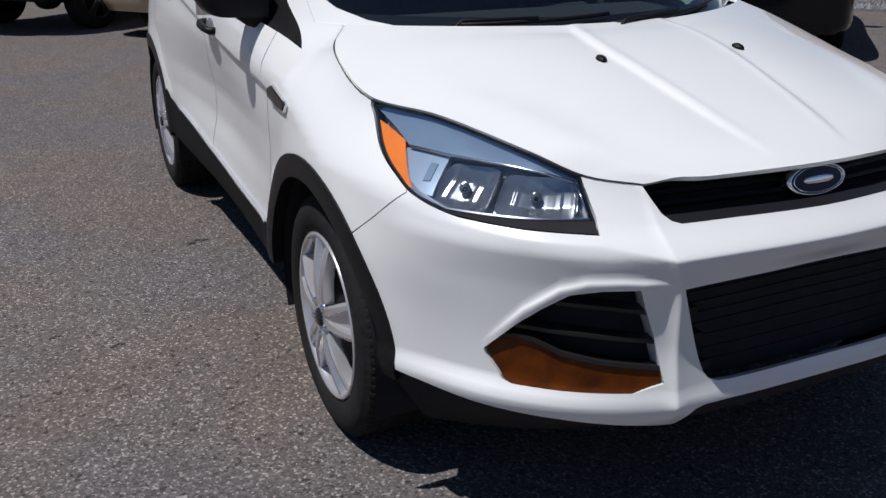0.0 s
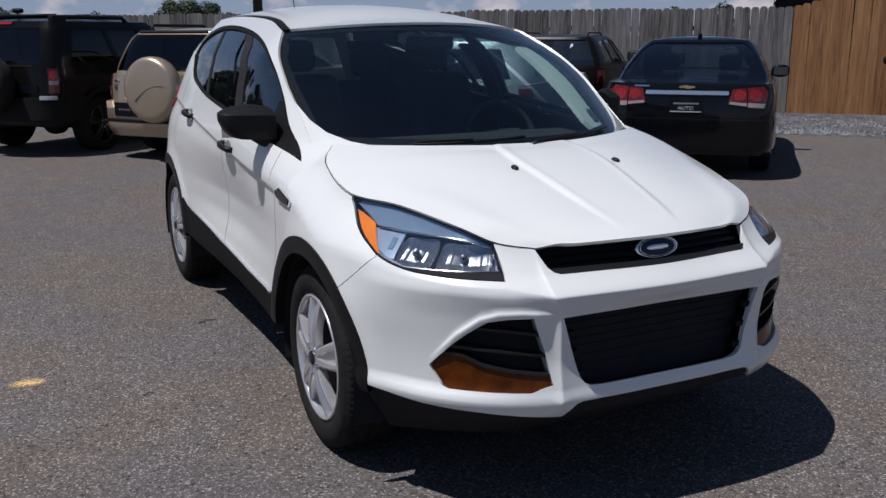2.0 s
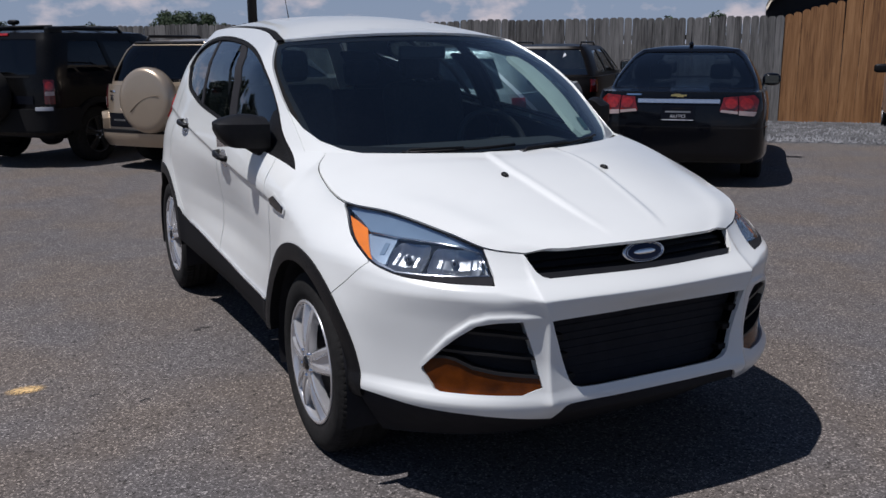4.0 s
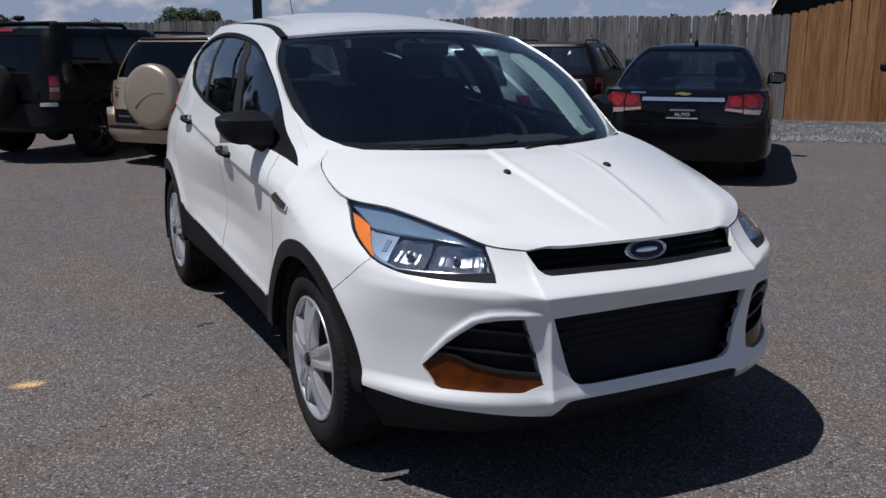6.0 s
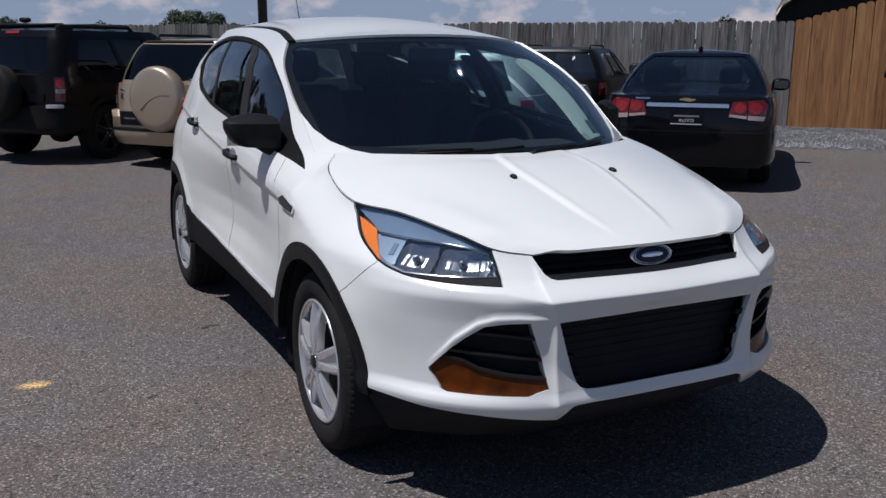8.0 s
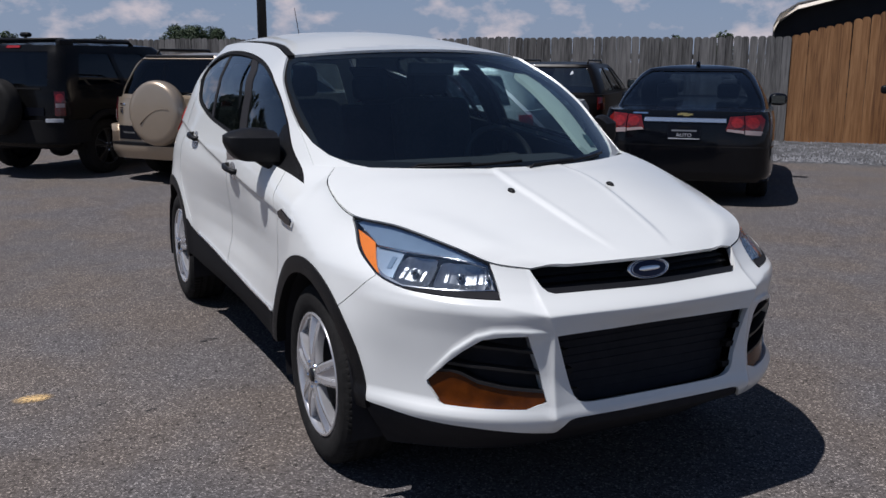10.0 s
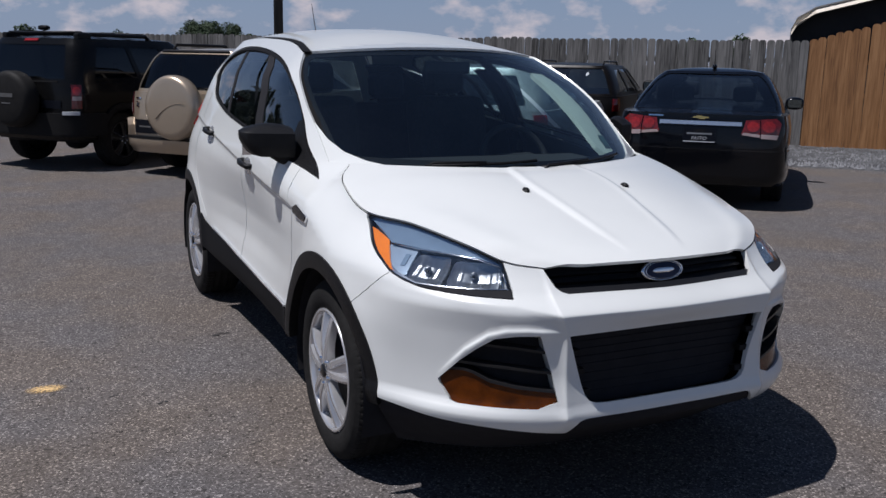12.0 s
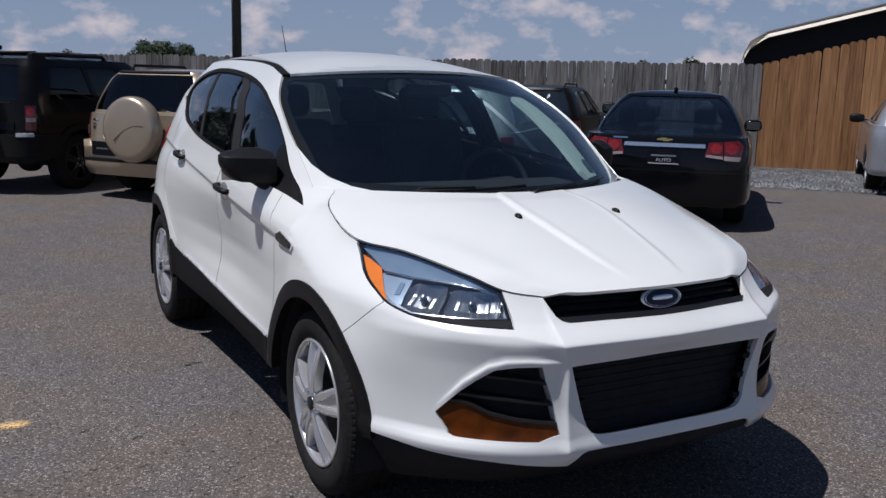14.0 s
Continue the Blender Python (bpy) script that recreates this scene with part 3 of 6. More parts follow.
LOWER = [(.397, .677), (.340, .50), (.330, .475), (.316, .458), (.290, .448), (.25, .445), (-.25, .445), (-.290, .448), (-.316, .458), (-.330, .475), (-.340, .50), (-.397, .677)]
WINDOW = [(1.832, 1.033), (2.055, 1.149), (2.20, 1.27), (2.361, 1.365), (2.56, 1.44), (2.751, 1.481), (3.19, 1.536), (3.72, 1.565), (4.05, 1.555), (4.22, 1.52),
          (4.28, 1.475), (4.23, 1.42), (4.118, 1.36), (3.944, 1.282), (3.70, 1.235), (3.422, 1.195), (2.801, 1.143), (2.105, 1.075)]
WINDOW = [tuple(q) for q in catmull(WINDOW + WINDOW[:1], 110)[:-1]]
edge_top = [(float(s), float(z) - .0025) for s, z in zip(EDGE_S, HOOD_EDGE[:, 2])]
half_top = [q for q in edge_top if q[0] < 1.08][::2]
BUMP_LINE = [(1.221, .690), (1.145, .749), (1.060, .820), (1.09, .85)]
front_arch = arch(0, .455, 60)
half = [(.33, .404), (.352, .398), (.391, .350), (.65, .372), (.857, .381), (1.075, .397), (1.10, .42), *BUMP_LINE, *half_top]
bumper_out = half + [(0, .88)] + [(-s, z) for s, z in half[::-1]]
neg = lambda poly: [(-s, z) for s, z in poly]
FOGS = [FOG, neg(FOG)]
brow = [(sg * (q + 0), float(np.interp(q, BROW_S, BROW_Z)) + dz) for q in np.arange(.42, .88, .008) for dz in (-.008, .0, .008, .018, .03) for sg in (1, -1)]
fold = [(sg * q, zz_) for q in np.arange(.005, 1.05, .01) for zz_ in (*[float(np.interp(q, FOLD_S, FOLD_Z)) + k_ for k_ in (-.018, -.008, -.003, 0, .003, .008, .018)], .41, .402) for sg in (1, -1)]
data = sheet(body2, bumper_out, [front_arch, neg(front_arch), LAMP, neg(LAMP), UPPER, LOWER, *FOGS], step=.014, lip=.02, edge=.008, extra=brow + fold + [(sg * (float(np.interp(z_, [.36, .68, .76, .87], [.400, .405, .432, .474])) + dq), z_) for z_ in np.arange(.37, .88, .009) for dq in (-.014, -.005, 0, .005, .012, .024) for sg in (1, -1)])
skin("front_bumper", data, M_WHITE, suv)

crease = [(Y_S(y), float(np.interp(y, CREASE_Y, CREASE_Z)) + dz) for y in np.arange(.2, 3.3, .012) for dz in (.008, 0, -.006, -.014, -.024, -.04)]
# fenders
fender_out = [(1.2268, .690), (1.1488, .7505), (1.0638, .8215), (1.10, .85), (1.30, .94)] + [q for q in edge_top[::-1] if q[0] > 1.3][::2] + [(1.80, 1.10), (1.90, 1.098), (1.905, 1.08), (2.02, 1.10), (1.99, .97), (1.952, .88), (1.95, .48), (1.95, .40), (1.62, .34), (1.3, .4)]
for sd in (-1, 1):
    d = sheet(body, fender_out, [front_arch, LAMP, WINDOW], step=.02, side=sd, extra=crease)
    skin("fender", d, M_WHITE, suv)
rear_arch = arch(2.69, .455, 60)
front_door = [(1.957, .467), (1.957, .88), (1.995, .97), (2.02, 1.095), (2.5, 1.2), (2.78, 1.25), (2.78, 1.12), (2.86, .9), (2.90, .497)]
rear_door = [(2.907, .497), (2.867, .9), (2.787, 1.14), (2.787, 1.3), (3.75, 1.4), (4.02, 1.35), (4.02, 1.05), (3.98, .85), (3.86, .70), (3.715, .585), (3.70, .533), (3.55, .523)]
quarter = [(4.027, 1.05), (3.987, .85), (3.867, .70), (3.722, .585), (3.707, .53), (3.9, .44), (4.6, .40), (5.1, .40), (S_END, .40), (S_END, 1.04), (5.2, 1.06), (4.95, 1.10), (4.93, 1.30), (4.5, 1.45), (4.2, 1.38), (4.027, 1.34)]
for sd in (-1, 1):
    skin("front_door", sheet(body, front_door, [WINDOW], step=.025, side=sd, extra=crease), M_WHITE, suv)
    skin("rear_door", sheet(body, rear_door, [WINDOW, rear_arch], step=.025, side=sd, extra=crease), M_WHITE, suv)
    skin("quarter_panel", sheet(body, quarter, [WINDOW, rear_arch], step=.03, side=sd, extra=crease), M_WHITE, suv)

# pillars and roof sides
vv = np.linspace(0, 1, 14)
pillar_in = [(Y_S(p[1]), p[2]) for p in screen(vv, np.ones(14))]
RAIL_Y, RAIL_Z = [1.10, 1.45, 1.8, 2.3, 2.8, 3.1, 3.25], [1.530, 1.578, 1.60, 1.612, 1.60, 1.575, 1.54]
rail = [(Y_S(y), float(hermite(RAIL_Y, RAIL_Z, [y])[0])) for y in np.linspace(1.12, 3.25, 20)]
frame_out = [(1.86, 1.05)] + [(1.905, 1.085)] + pillar_in + rail + [(4.93, 1.42), (4.94, 1.305), (4.5, 1.455), (4.3, 1.42), (4.0, 1.36), (3.0, 1.33), (2.2, 1.15)]
for sd in (-1, 1):
    skin("roof_side", sheet(body, frame_out, [WINDOW], step=.03, side=sd), M_WHITE, suv)


def roof(a, y):
    y, a = np.asarray(y, float).ravel(), np.asarray(a, float).ravel()
    b = np.abs(a)
    ye = np.clip(y + .27 * np.clip((1.9 - y) / 1.05, 0, 1) * b**2 , 0, 3.3)
    zr = hermite(RAIL_Y, RAIL_Z, ye)
    xr = body(np.interp(ye, PLAN[40:560, 1], PLAN_S[40:560]), zr)[:, 0]
    crown = hermite([.8, 1.1, 1.6, 2.4, 3.3], [.028, .052, .066, .06, .05], y)
    return np.c_[a * xr * .985, ye, zr + .004 + crown * (1 - b**2.2)]


roof_out = [(-.95, .86), (.95, .86), (.95, 3.25), (-.95, 3.25)]
skin("roof", sheet(roof, roof_out, step=.05, edge=.04), M_WHITE, suv)
for sd in (-1, 1):
    skin("roof_strip", sheet(roof, [(.948, .88), (1.0, .88), (1.0, 3.24), (.948, 3.24)], step=.05, edge=.03, push=-.004, side=sd), M_SEAL, suv, "black roof ditch moulding")

# hood
hood_side = [(float(t_), 1 - .0030 / float(np.interp(t_, np.linspace(0, 1, 120), HOOD_EDGE[:, 0]))) for t_ in np.linspace(0, .999, 40)]
hood_out = [(t_, -a_) for t_, a_ in hood_side[::-1]] + hood_side
ridge = [(t_, sg * (float(ridge_x([t_])[0]) + dx) / np.interp(t_, np.linspace(0, 1, 120), HOOD_EDGE[:, 0])) for t_ in np.arange(.01, .95, .008) for dx in (-.03, -.02, -.01, 0, .006, .012, .02, .034) for sg in (1, -1)]
skin("hood", sheet(hood, hood_out, step=.02, edge=.01, push=.002, extra=ridge), M_WHITE, suv)

for sd in (-1, 1):
    part("hood_seam", tube([(sd * e_[0], e_[1], e_[2] - .0045) for e_ in HOOD_EDGE[2::3]], .0024, 8), M_SEAL, suv, "dark gap beside the hood")

# windscreen
scr = lambda a, v: screen(v, a)
skin("windscreen", sheet(scr, [(-.97, .06), (-.90, .0), (.90, .0), (.97, .06), (.985, .95), (.95, .995), (-.95, .995), (-.985, .95)], step=.04, lip=0, push=-.004), M_SCREEN, suv, "clear windscreen glass").visible_shadow = False
skin("screen_seal", sheet(scr, [(-1, 0), (1, 0), (1, 1), (-1, 1)], [[(-.945, .13), (-.88, .075), (.76, .075), (.82, .13), (.862, .3), (.905, .6), (.935, .92), (.92, .965), (-.93, .965), (-.965, .93)]], step=.04, lip=.004, push=-.011), M_FRIT, suv, "black border of the windscreen")

for sd in (-1, 1):
    foot = [(.66, -.004), (1, -.004), (1, .30), (.97, .17), (.92, .085), (.84, .032), (.75, .008)]
    pv, pf, pn = sheet(scr, foot, step=.03, lip=.012, push=.001, side=sd)
    pn = [tuple((Vector(q) * .45 + Vector((sd * .75, -.35, .35)) * .55).normalized()) for q in pn]
    skin("pillar_foot", (pv, pf, pn), M_WHITE, suv)

# side glass
for sd in (-1, 1):
    pane = [tuple(q) for q in shrink(WINDOW, .006)]
    front_of = lambda q: (q[0] - 2.66) * (1.545 - 1.12) - (q[1] - 1.12) * (3.28 - 2.66)
    skin("side_glass", sheet(body, [q for q in pane if front_of(q) < 0], step=.04, lip=0, push=-.016, side=sd), M_FRONTGLASS, suv, "lightly tinted front door glass")
    skin("side_glass", sheet(body, [q for q in pane if front_of(q) >= 0], step=.04, lip=0, push=-.016, side=sd), M_TINT, suv, "dark tinted rear side glass")
    w2 = [tuple(q) for q in shrink(WINDOW, .015)]
    skin("window_seal", sheet(body, WINDOW, [w2], step=.03, lip=.02, push=-.008, side=sd), M_SEAL, suv, "black window surround")

# cladding
for sd in (-1, 1):
    for y0 in (0, 2.69):
        ring = arch(y0, .458, 40, 3, 177) + arch(y0, .395, 40, 177, 3)
        skin("arch_trim", sheet(body, ring, step=.02, push=.006, lip=.04, side=sd), M_PLASTIC, suv, "black wheel arch trim")
    sill = [(1.98, .350), (1.98, .467), (2.4, .475), (2.955, .497), (3.55, .533), (3.64, .545), (3.73, .556), (3.80, .59), (3.835, .56), (3.82, .40), (3.6, .385), (2.9, .368), (2.3, .36)]
    skin("sill_trim", sheet(body, sill, step=.03, push=.006, lip=.03, side=sd), M_SEAL, suv, "black plastic sill trim")
lip_half = [(.33, .402), (.352, .396), (.391, .348), (.65, .370), (.857, .379), (1.075, .395), (1.10, .20)]
skin("front_valance", sheet(body2, lip_half + neg(lip_half[::-1]), step=.03, push=-.010, lip=.03), M_DARK, suv, "black lower valance")
# dark underbody and cavities

bm = box_bm(1.24, 3.9, .50, Matrix.Translation((0, 1.45, .47)), .05)
part("underbody", bm, M_DARK, suv)
bm = box_bm(1.36, .28, .03, Matrix.Translation((0, -.54, .38)), .01)
part("splash_shield", bm, M_DARK, suv)
bm = box_bm(.78, .10, .42, Matrix.Translation((0, -.62, .56)), .02)
part("radiator", bm, M_DARK, suv)
for sd in (-1, 1):
    for y0 in (0, 2.69):
        a_, b_ = np.linspace(radians(-18), radians(198), 40), np.linspace(0, 1, 6)
        bm = grid_mesh(lambda u, v: np.c_[sd * (.895 - .30 * np.clip(v * 1.6, 0, 1)), y0 + np.cos(u) * (.40 - .36 * np.clip(v * 2.67 - 1.67, 0, 1)), .345 + np.sin(u) * (.40 - .36 * np.clip(v * 2.67 - 1.67, 0, 1))], a_, b_)
        part("wheel_liner", bm, M_DARK, suv)

# rear end
TAIL_LAMP = [(4.50, 1.06), (4.47, 1.13), (4.56, 1.21), (4.80, 1.24), (5.05, 1.21), (5.1, 1.06)]
def tail(a, v):
    v, a = np.asarray(v, float).ravel(), np.asarray(a, float).ravel()
    b = np.abs(a)
    e = body(np.full(len(v), 4.95), 1.03 + .52 * v)
    yc = e[:, 1] + .20 - .10 * v
    return np.c_[a * (e[:, 0] - .006), e[:, 1] + (yc - e[:, 1]) * (1 - b**3), e[:, 2] + .03 * (1 - b**2) * v]


skin("tailgate", sheet(tail, [(-1, 0), (1, 0), (1, 1), (-1, 1)], [[(-.85, .2), (.85, .2), (.8, .85), (-.8, .85)]], step=.05, edge=.03), M_WHITE, suv)
skin("tailgate_trim", sheet(tail, [(-.98, .0), (.98, .0), (.98, 1), (-.98, 1)], [[(-.84, .21), (.84, .21), (.79, .84), (-.79, .84)]], step=.06, edge=.04, lip=.01, push=-.04), M_DASH, suv, "dark inner tailgate trim")
skin("rear_glass", sheet(tail, [(-.84, .21), (.84, .21), (.79, .84), (-.79, .84)], step=.08, lip=0, push=-.01), M_TINT, suv, "dark tinted rear glass")
for sd in (-1, 1):
    skin("tail_lamp", sheet(body, TAIL_LAMP, step=.03, push=.012, lip=.03, side=sd), M_RED, suv, "red tail lamp")

# ---------- headlamps ----------
M_REFLECT = mat("lamp_reflector", (.34, .365, .39), .17, metal=.85, vary=.12, scale=60)
M_LAMPPALE = mat("pale_lamp_panel", (.30, .38, .48), .25, metal=.3, vary=.08)
M_BRIGHT = mat("bright_trim", (.80, .82, .85), .16, metal=1.0, vary=.03)
M_LAMPGREY = mat("lamp_bezel", (.33, .44, .56), .16, metal=.6, vary=.05)
M_LAMPDARK = mat("lamp_housing", (.36, .385, .41), .35, metal=.2, vary=.08, scale=50)
lamp_edge = [q for q in edge_top if .655 < q[0] < 1.335][::-1][::3]
LENS_LOW = [tuple(q) for q in catmull([(1.350, .959), (1.253, .899), (1.113, .8455), (1.047, .8215), (.940, .799), (.87, .800), (.72, .803), (.592, .806)], 56)] + [(.632, .878)]
LENS = LENS_LOW + [(s_, z_ - .0005) for s_, z_ in lamp_edge]
BEZEL = [(1.165, .904), (1.023, .899), (.859, .897), (.728, .890), (.638, .872)] + [(s_, z_ - .0025) for s_, z_ in lamp_edge] + [(1.342, .958)]
AMBER = [(1.308, .9365), (1.184, .909), (1.118, .867), (1.062, .832)] + [(s_, z_ + .0035) for s_, z_ in LENS_LOW if 1.066 < s_ < 1.308][::-1]


def sunk(depth):
    """The outer skin pushed in by depth(s, z)."""
    def fn(s, z):
        s, z = np.asarray(s, float).ravel(), np.asarray(z, float).ravel()
        e = 3e-3
        nrm = np.cross(body(s + e, z) - body(s - e, z), body(s, z + e) - body(s, z - e))
        nrm /= np.linalg.norm(nrm, axis=1)[:, None] + 1e-12
        return body(s, z) - nrm * depth(s, z)[:, None]
    return fn


def bowl(s0, z0, rs, rz, deep):
    """A reflector bowl of flat facets."""
    ks, kz = np.linspace(-1.1, 1.1, 8), np.linspace(-1.1, 1.1, 4)

    def depth(s, z):
        a = np.interp((s - s0) / rs, ks, 1 - .8 * ks**2)
        b = np.interp((z - z0) / rz, kz, 1 - .6 * kz**2)
        step_ = .0022 * (np.floor((s - s0) / rs * 3.2 + 9) % 2) * np.clip(b, 0, 1)
        return .016 + deep * a * b + step_
    return sunk(depth)


def oblong(s0, z0, rs, rz, n=28, e=.7):
    c = [(math.cos(k), math.sin(k)) for k in np.linspace(0, 2 * math.pi, n, endpoint=False)]
    return [(s0 + rs * math.copysign(abs(a) ** e, a), z0 + rz * math.copysign(abs(b) ** e, b)) for a, b in c]


house = sunk(lambda s, z: .044 + 0 * s)
rim_line = [(1.10, .8445), (1.04, .823), (.95, .806), (.87, .806), (.70, .8085), (.604, .811)]
for sd in (-1, 1):
    lampr = skin("headlamp", sheet(house, LENS, step=.02, lip=0, side=sd), M_LAMPDARK, suv, "clear headlamp with chrome reflectors")
    lens = skin("lens", sheet(body, LENS, step=.02, lip=.004, push=-.001, side=sd), M_LAMPGLASS, lampr, "clear lens")
    lens.visible_shadow = False
    low_n = len(LENS_LOW)
    ring = [tuple(q) for q in shrink(LENS, .0035)[:low_n]] + [(s_, z_ - .0018) for s_, z_ in lamp_edge]
    skin("lamp_rim", sheet(body, LENS, [ring], step=.02, lip=.010, push=-.003, side=sd), M_SEAL, lampr, "dark lamp rim")
    skin("bezel", sheet(body, BEZEL, step=.02, lip=.022, push=-.014, side=sd), M_LAMPGREY, lampr, "smooth silver upper bezel")
    skin("amber_reflector", sheet(body, AMBER, step=.02, lip=.03, push=-.009, side=sd), M_AMBER, lampr, "amber side reflector")
    panel = skin("side_panel", sheet(body, [(1.174, .902), (1.03, .899), (1.006, .828), (1.056, .828), (1.116, .864)], step=.02, lip=.02, push=-.019, side=sd), M_LAMPPALE, lampr, "pale panel beside the amber reflector")
    skin("panel_slot", sheet(body, [(1.070, .884), (1.048, .883), (1.036, .853), (1.056, .852)], step=.02, lip=.004, push=-.0165, side=sd), M_LAMPGREY, panel, "small blue-grey slot")
    skin("lower_bezel", sheet(body, rim_line + [(s_, z_ + .003 + .005 * (s_ > 1.0)) for s_, z_ in rim_line[::-1]], step=.015, lip=.02, push=-.010, side=sd), M_BRIGHT, lampr, "chrome lower strip")
    for line_, r_ in ((((1.160, .902), (1.023, .8975), (.859, .8955), (.728, .888), (.645, .872)), .0032), (((.606, .815), (.622, .842), (.643, .870)), .0022), (((.622, .815), (.637, .842), (.655, .866)), .0016)):
        edge_ = [Vector(sunk(lambda s, z: .010 + 0 * s)([a_], [b_])[0]) for a_, b_ in line_]
        part("bezel_edge", tube([(sd * q.x, q.y, q.z) for q in edge_], r_, 8), M_BRIGHT, lampr, "bright bezel edge")
    skin("lamp_base", sheet(body, [(.945, .797), (.87, .799), (.592, .8045), (.586, .785), (.834, .791)], step=.02, lip=.02, push=.001, side=sd), M_DARK, lampr, "black strip under the lens")
    for s_, z_, rs_, rz_, deep_ in ((.937, .852, .080, .042, .030), (.738, .849, .108, .038, .026)):
        skin("reflector", sheet(bowl(s_, z_, rs_, rz_, deep_), oblong(s_, z_, rs_ * .97, rz_ * .97, e=.34), step=.006, edge=.006, lip=.006, side=sd), M_REFLECT, lampr, "faceted chrome reflector bowl")
        p0 = Vector(sunk(lambda s, z: .026 + 0 * s)([s_ + .004], [z_])[0])
        m_ = Matrix.Translation((p0.x * sd, p0.y, p0.z)) @ pose(0, 0, 0, 0, 0, -90 + sd * 25)
        cap = part("bulb_cap", lathe([(.001, .006), (.008, .005), (.010, .001), (.0125, .000), (.013, -.004), (.012, -.016)], 20, m_), M_REFLECT, lampr, "small round bulb cap")
        part("bulb_stem", lathe([(.001, .0075), (.005, .0065), (.0055, .005)], 12, m_), M_SEAL, cap, "dark bulb tip")

# ---------- grilles, fog lamps, badge ----------
skin("upper_grille", sheet(body2, [(s_, z_) for s_, z_ in UPPER], step=.03, lip=0, push=-.055), M_DARK, suv, "black upper grille")
band = [(.43, .816), (.40, .803), (.385, .799), (-.385, .799), (-.40, .803), (-.43, .816)]
skin("grille_band", sheet(body2, band, step=.02, lip=.05, push=-.008), M_SATIN, suv, "matt black grille lip")
for z_ in (.838, .856):
    skin("grille_bar", sheet(body2, [(-.44, z_), (.44, z_), (.44, z_ + .007), (-.44, z_ + .007)], step=.03, lip=.03, push=-.030), M_PLASTIC, suv)
skin("lower_grille", sheet(body2, LOWER, step=.03, lip=0, push=-.06), M_DARK, suv, "black lower grille")
for k_ in range(8):
    z_ = .470 + k_ * .026
    w_ = .318 + (z_ - .445) * .33
    skin("grille_bar", sheet(body2, [(-w_, z_), (w_, z_), (w_, z_ + .008), (-w_, z_ + .008)], step=.03, lip=.02, push=-.056), M_DARK, suv)
for sd in (-1, 1):
    for z_ in (.475, .54, .605):
        w_ = .322 + (z_ - .445) * .34
        skin("grille_tab", sheet(body, [(w_ - .03, z_), (w_ + .0, z_), (w_ + .004, z_ + .018), (w_ - .03, z_ + .018)], step=.02, lip=.03, push=-.012, side=sd), M_PLASTIC, suv)
    fogp = skin("fog_lamp", sheet(body, FOG, step=.03, lip=0, push=-.055, side=sd), M_DARK, suv, "dark fog lamp pocket with amber lens")
    wall_z = np.linspace(.463, .675, 14)
    wall_s = np.interp(wall_z, [.452, .461, .561, .677], [.436, .4255, .4505, .4915])
    side_wall = lambda u, v: sunk(lambda s, z: .001 + .052 * v)(np.interp(u, wall_z, wall_s) + .010 * v, u) * np.array([sd, 1, 1])
    part("pocket_wall", grid_mesh(side_wall, wall_z, np.linspace(0, 1, 4), flip=sd < 0), M_WHITE, fogp, "white inner wall")
    SL3 = [(.80, .545), (.745, .549), (.712, .543), (.654, .519), (.564, .504), (.413, .491)]
    skin("amber_lens", sheet(body, [(.428, .486), (.564, .500), (.654, .514), (.712, .538), (.745, .544), (.805, .534), (.830, .504), (.826, .494), (.783, .444), (.76, .438), (.60, .438), (.48, .438), (.432, .457)], step=.02, lip=.03, push=-.009, side=sd), M_FOGAMBER, fogp, "brown amber fog lens")
    for line in ([(.668, .637), (.56, .630), (.447, .616)], [(.758, .573), (.60, .566), (.428, .550)], SL3):
        strip = [(a_, b_ + .0045) for a_, b_ in line] + [(a_, b_ - .0045) for a_, b_ in line[::-1]]
        skin("slat", sheet(body, strip, step=.02, lip=.035, push=-.003, side=sd), M_SATIN, fogp, "thin satin black slat")

BADGE = Matrix.Translation((0, -.826, .845)) @ pose(0, 0, 0, 0, 0, 90) @ pose(0, 0, 0, 0, 14, 0)
emblem = part("badge", lathe([(.084, -.03), (.086, -.006), (.084, .0), (.078, .002), (.076, .0)][::-1], 48, BADGE @ Matrix.Diagonal((-1, 1.0, .42, 1))), M_CHROME, suv, "oval badge with chrome rim")
part("badge_face", lathe([(.0005, .002), (.05, .0015), (.0775, .0)][::-1], 48, BADGE @ Matrix.Diagonal((-1, 1.0, .42, 1))), M_BLUE, emblem, "dark blue oval face")
part("badge_line", lathe([(.069, .0025), (.0705, .0032), (.072, .0025)], 48, BADGE @ Matrix.Diagonal((-1, 1.0, .40, 1))), M_CHROME, emblem, "thin chrome inner line")
part("badge_mark", blob(0, 0, 0, .0018, .044, .0085, .8, 24, BADGE @ Matrix.Translation((-.0035, 0, 0))), M_CHROME, emblem, "plain silver bar")

